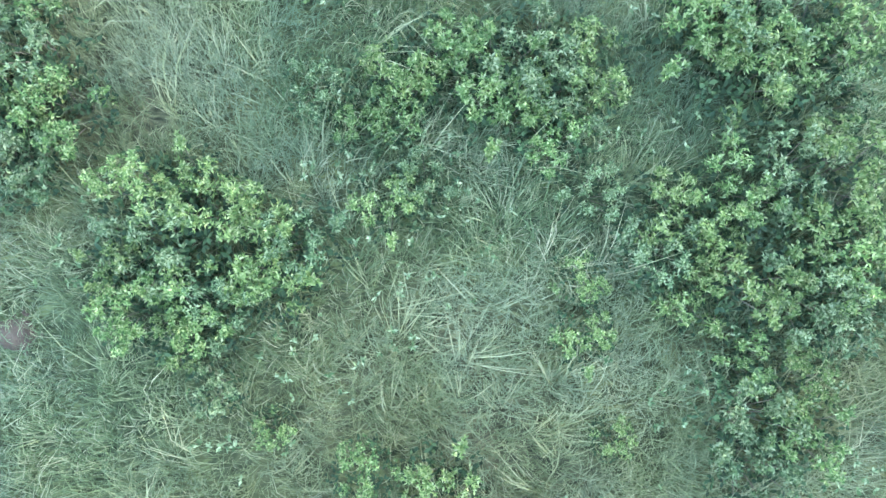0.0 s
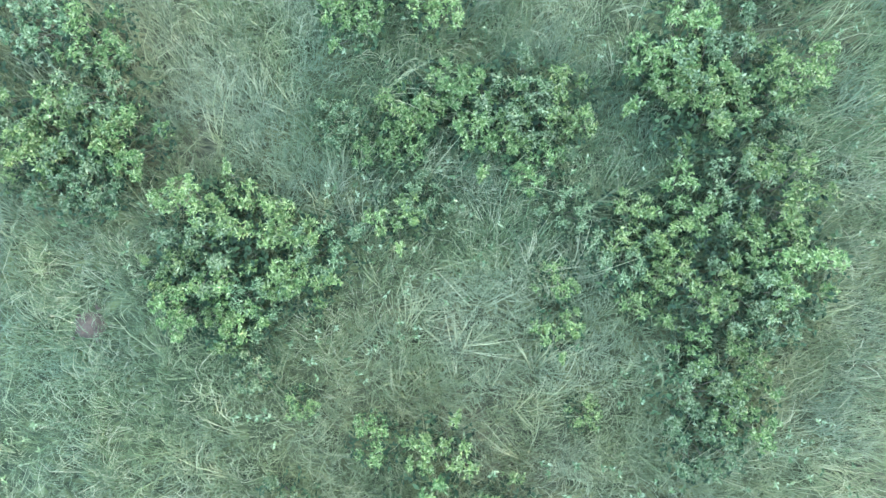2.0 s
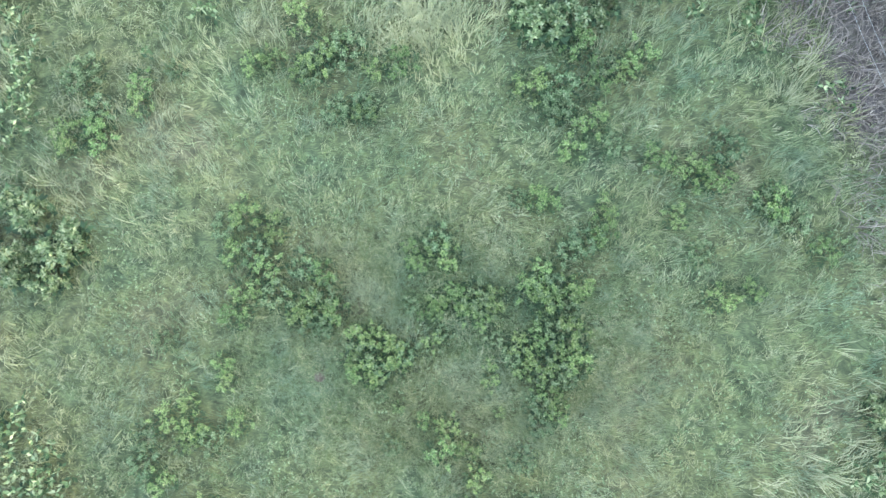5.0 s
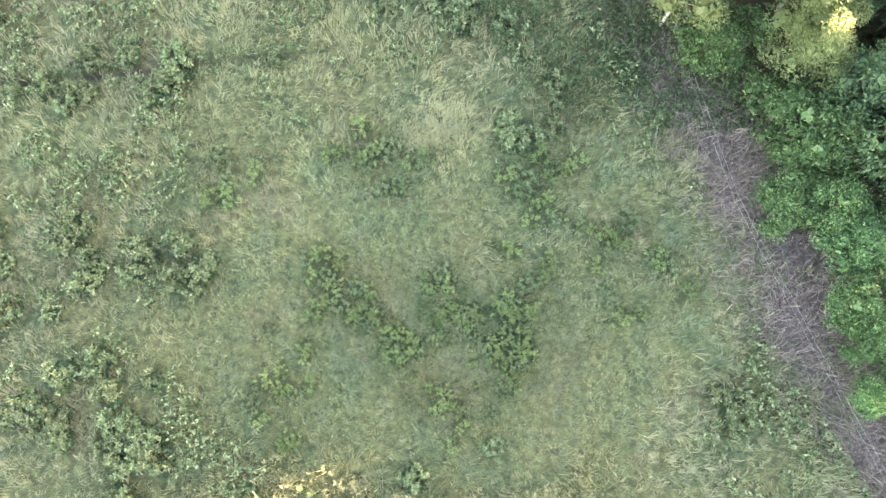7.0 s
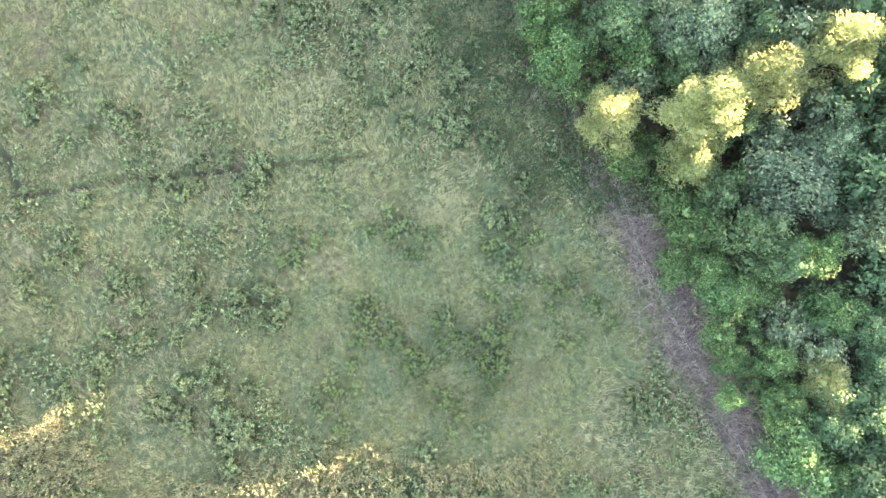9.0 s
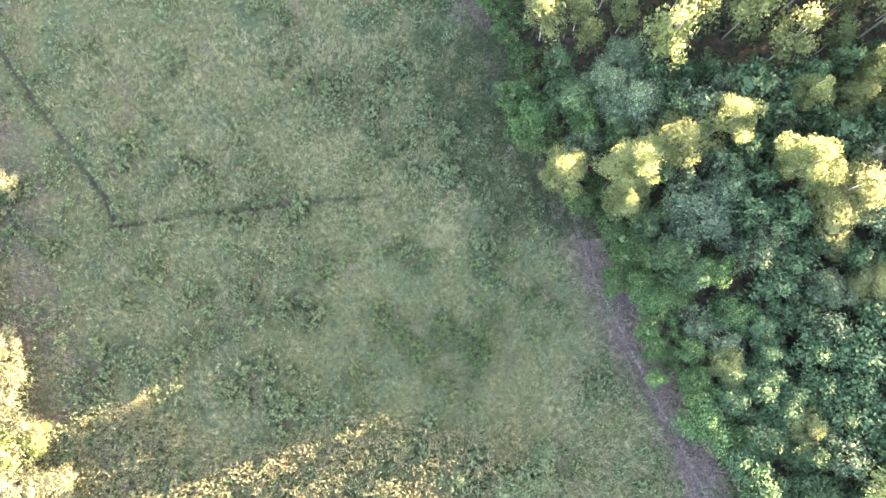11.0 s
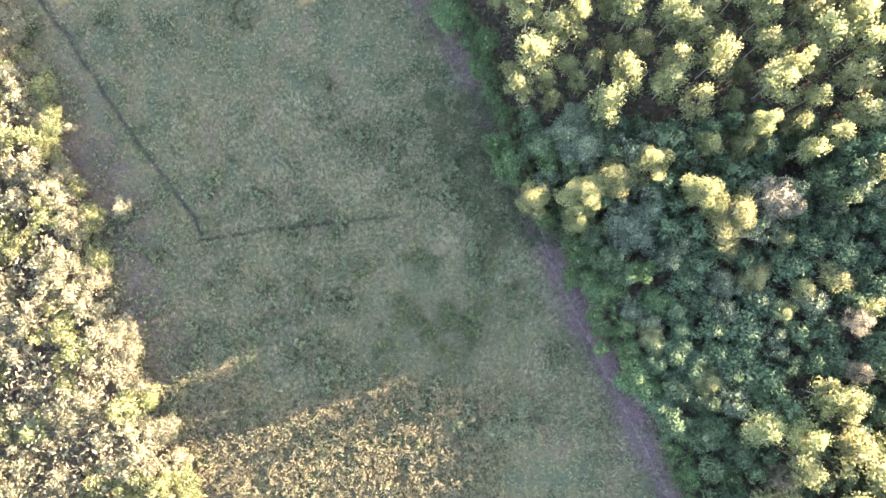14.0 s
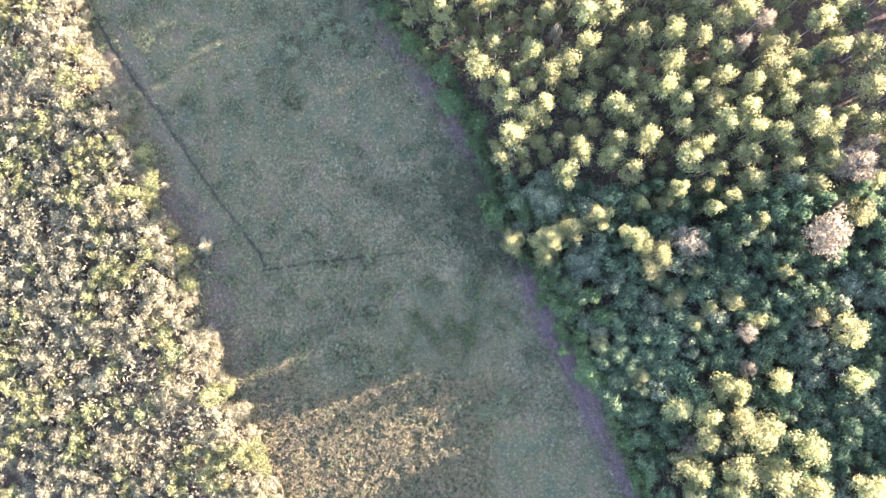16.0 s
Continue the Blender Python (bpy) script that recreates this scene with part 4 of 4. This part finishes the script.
def low_gap(x, y, h):
    """Tree heights lowered to let evening sun onto the meadow, raised to shade it."""
    q, u = -0.415 * x + 0.91 * y, 0.91 * x + 0.415 * y
    if -19 < q < -1.9:
        return min(h, 0.093 * (u + 15 + 0.9 * min(max(-3.4 - q, 0), 8)))
    if 3.4 < q < 8.8:
        return min(h, 0.112 * (u + 31))
    return max(h, min(11.0, 0.114 * (u + 38))) if -1.9 <= q < 12 and h > 5.4 else h


for kind, rows, group in (("birch_tree", TALL, "birches of the wood"), ("birch_tree near", SLIM, "birches of the wood"), ("broadleaf_tree", BROAD, "trees of the wood"), ("edge_tree", BORDER_TREES, "trees at the meadow's border"), ("edge_tree", FAR_BORDER, "trees at the meadow's border"), ("alder_tree near", ALDERS, "trees of the wood")):
    for i, (x, y, r, h) in enumerate(rows):
        close = rows is TALL and x < 40 and -8 < y < 26
        plant_tree("birch_tree near" if close else kind, i % (3 if close or rows is not TALL else 6), x, y, r * (1.0 if rows is not TALL else 1.2 if r < 2.4 else 0.98), min(h, low_gap(x, y, h) + (9 if -1.9 < -0.415 * x + 0.91 * y < 5.2 else 0.0)) if rows is TALL else low_gap(x, y, h), i * 83 % 360, group)
        taken.append((x, y, r))
for i, (x, y, r, h) in enumerate([(-43.3, 14.0, 1.75, 3.0), (-68.0, 55.0, 1.1, 2.6), (-51.2, 24.5, 0.75, 2.8)]):
    ob = plant_tree("lone_bush", i % 2, x, y, r, h, i * 61, "lone bushes of the meadow")
for i in range(16):
    x, y = -24 + rng.normal() * 3.6, 53 + rng.normal() * 2.6
    plant_tree("dark_bush", i % 2, x, y, rng.uniform(0.9, 1.6), rng.uniform(0.9, 1.7), i * 47, "dark bushes of the meadow")
for i in range(14):
    x, y = 7 + rng.normal() * 3.6, -11 + rng.normal() * 1.5
    plant_tree("dark_bush", i % 2, x, y, rng.uniform(0.7, 1.3), rng.uniform(0.7, 1.3), i * 47, "dark bushes of the meadow")
for i, (x, y, r, h) in enumerate(PALE):
    plant_tree("faded_tree", i % 2, x, y, r, h, i * 83 % 360, "faded trees of the wood")
    taken.append((x, y, r))


def free_spot(x, y, r, near=0.72):
    return all((x - a) ** 2 + (y - b) ** 2 > (near * (r + c)) ** 2 for a, b, c in taken)


# ---- the wood beside the fence ----
for k in range(24000):
    y = rng.uniform(-29, 64)
    into = rng.uniform(0.0, 88) if k % 3 else rng.uniform(0.0, 4)
    x = border(EDGE_R, y) + into
    if x > 74:
        continue
    tall = y > 26.5 + 3 * (drift(np.array(x), np.array(y), 9, 7) - 0.5) + 0.05 * (x - 10)
    if into < 3.0:
        r, h, kind, near = rng.uniform(0.8, 1.5), rng.uniform(1.8, 3.6), "edge_bush", 0.60
    elif tall:
        r, h, kind, near = rng.uniform(1.6, 2.6), rng.uniform(9.5, 12.5), "birch_tree", 0.75
        if y < 55 and x < 66:
            r, h, near = rng.uniform(1.3, 2.1), rng.uniform(6.5, 9.0), 0.82
    else:
        r, h, near = rng.uniform(1.6, 3.3), rng.uniform(5.0, 7.4), 0.52
        kind = rng.choice(["broadleaf_tree", "broadleaf_tree", "broadleaf_tree", "alder_tree"])
        if rng.random() < 0.14:
            h *= 1.2
        if y < -3 - 0.1 * x and rng.random() < 0.1:
            kind, h = "birch_tree", rng.uniform(6, 7.5)
    h = low_gap(x, y, h)
    if kind == "broadleaf_tree" and into < 9 and -12 < y < 27:
        kind = "broadleaf_tree near"
    if tally.get(kind, 0) < 290 and free_spot(x, y, r, near):
        plant_tree(kind, int(rng.integers(6 if kind == "birch_tree" else 4)), x, y, r, h, rng.uniform(0, 360), "birches of the wood" if kind == "birch_tree" else "trees of the wood")
        taken.append((x, y, r))
        tally[kind] = tally.get(kind, 0) + 1

# ---- the thicket on the other side ----
taken = []
for k in range(16000):
    y = rng.uniform(-34, 62)
    into = rng.uniform(0, 58) if k % 4 else rng.uniform(0, 4)
    x = border(EDGE_L, y) + 2.0 - into
    if x < -92:
        continue
    r = rng.uniform(1.5, 2.5)
    kind = "sallow_tree" if drift(np.array(x), np.array(y), 4, 15) > 0.56 else "willow_tree"
    if tally.get(kind, 0) < (299 if kind == "willow_tree" else 200) and free_spot(x, y, r, 0.47):
        plant_tree(kind, int(rng.integers(3)), x, y, r, rng.uniform(2.6, 3.8) if into < 2.5 else rng.uniform(4.3, 5.4), rng.uniform(0, 360), "trees of the thicket")
        taken.append((x, y, r))
        tally[kind] = tally.get(kind, 0) + 1

# ---- unseen wood to the east and north, added to block low sun ----
rng = np.random.default_rng(77)
tips, outs = [], []
for k in range(1400):
    x, y = rng.uniform(-44, 122), rng.uniform(-34, 102)
    if x < border(EDGE_R, y) + 2 or (x < 75 and y < 65):
        continue
    h, w = low_gap(x, y, rng.uniform(8.5, 11.0) if y < 28 else rng.uniform(6.5, 9.0)), rng.uniform(1.8, 2.8)
    # kept low in the band that lets sun onto the meadow
    if -21 < -0.415 * x + 0.91 * y < 0:
        h = min(h, 6.5)
    d = unit(rng.normal(size=(18, 3)))
    tips.append(np.array([x, y, h * 0.52]) + d * np.array([w, w, h * 0.46]) * rng.uniform(0.5, 1, (18, 1)))
    outs.append(d)
me = quad_mesh("far_wood", leaves(rng, np.concatenate(tips), np.concatenate(outs), 3, 1.5, 1.0))
tagged(part_mesh("far_wood", me, BROADLEAF), "unseen wood out of view, added to shade meadow and trees", "wood", kind="stuff")

# ---- undergrowth of both woods ----
rng = np.random.default_rng(33)


def undergrowth(name, n, x, y, top, mat, label):
    low = rng.random(n) < 0.5
    tips = np.stack([x, y, ground_z(x, y) + np.where(low, rng.uniform(0.1, 0.7, n), rng.uniform(0.7, 1.0, n) * top)], -1)
    me = quad_mesh(name, leaves(rng, tips, np.tile([0, 0, 1.0], (n, 1)), 3, 0.5, 0.27))
    tagged(part_mesh(name, me, mat), label, "undergrowth", kind="stuff")


n = 17000
y = rng.uniform(-36, 66, n)
x = border(EDGE_R, y) - 0.3 + rng.uniform(0, 1, n) * np.minimum(60, 78 - border(EDGE_R, y))
# dark leaf colour deepens the shade in the gaps between crowns
undergrowth("undergrowth", n, x, y, np.where(y < 27, rng.uniform(0.6, 2.8, n), 0.7), DARK_HERB, "ferns and brambles under the trees, darkened to shade the gaps")
n = 15000
y = rng.uniform(-36, 66, n)
x = border(EDGE_L, y) + 1.5 - rng.uniform(0, 42, n)
undergrowth("thicket_undergrowth", n, x, y, np.clip((border(EDGE_L, y) + 2.5 - x) * 0.9, 0.7, 4.3), WILLOW, "pale green saplings and twigs filling the thicket")


# ---- fence and small things ----
def build_fence():
    root = new("wire_fence")
    line = np.array([(10.2, 16.0), (11.7, 11.9), (13.3, 7.6), (15.9, 2.8), (19.2, -3.2), (23.0, -10.0), (28.6, -20.0)])
    posts = []
    for a, b in zip(line[:-1], line[1:]):
        steps = max(1, int(round(np.hypot(*(b - a)) / 4.0)))
        posts += [a + (b - a) * k / steps for k in range(steps)]
    posts.append(line[-1])
    rr = random.Random(4)
    tops = []
    for p in posts:
        z = float(ground_z(np.array(p[0]), np.array(p[1])))
        bm = bmesh.new()
        tube(bm, (p[0], p[1], z - 0.3), (p[0] + rr.uniform(-0.06, 0.06), p[1] + rr.uniform(-0.06, 0.06), z + 1.2), 0.04, 0.035, 8)
        part("post", bm, WOOD, root)
        tops.append(Vector((p[0] - 0.06, p[1], z)))
    for hgt in (0.55, 1.08):
        for a, b in zip(tops[:-1], tops[1:]):
            bm = bmesh.new()
            tube(bm, a + Vector((0, 0, hgt)), b + Vector((0, 0, hgt)), 0.004, 0.004, 5, 0.03)
            part("wire", bm, STEEL, root)
    tagged(root, "pasture fence of weathered posts and two steel wires", "fence")


build_fence()


def build_molehill():
    rr = np.random.default_rng(3)
    bm = bmesh.new()
    bmesh.ops.create_icosphere(bm, subdivisions=4, radius=1.0)
    for v in bm.verts:
        k = 1 + 0.16 * (noise.noise(v.co * 3.1) + 0.6 * noise.noise(v.co * 8.0))
        v.co = Vector((v.co.x * 0.17 * k, v.co.y * 0.15 * k, max(v.co.z, -0.3) * 0.10 * k))
    for _ in range(16):
        a, q = rr.uniform(0, 6.28), rr.uniform(0.11, 0.24)
        m = Matrix.Translation((q * math.cos(a), q * math.sin(a), 0.02)) @ Matrix.Diagonal((*rr.uniform(0.012, 0.03, 3), 1))
        bmesh.ops.create_icosphere(bm, subdivisions=1, radius=1.0, matrix=m)
    ob = part("molehill", bm, SOIL)
    ob.location = (-4.0, -0.8, float(ground_z(np.array(-4.0), np.array(-0.8))) + 0.06)
    tagged(ob, "small crumbly brown molehill in the grass", "molehill")


build_molehill()
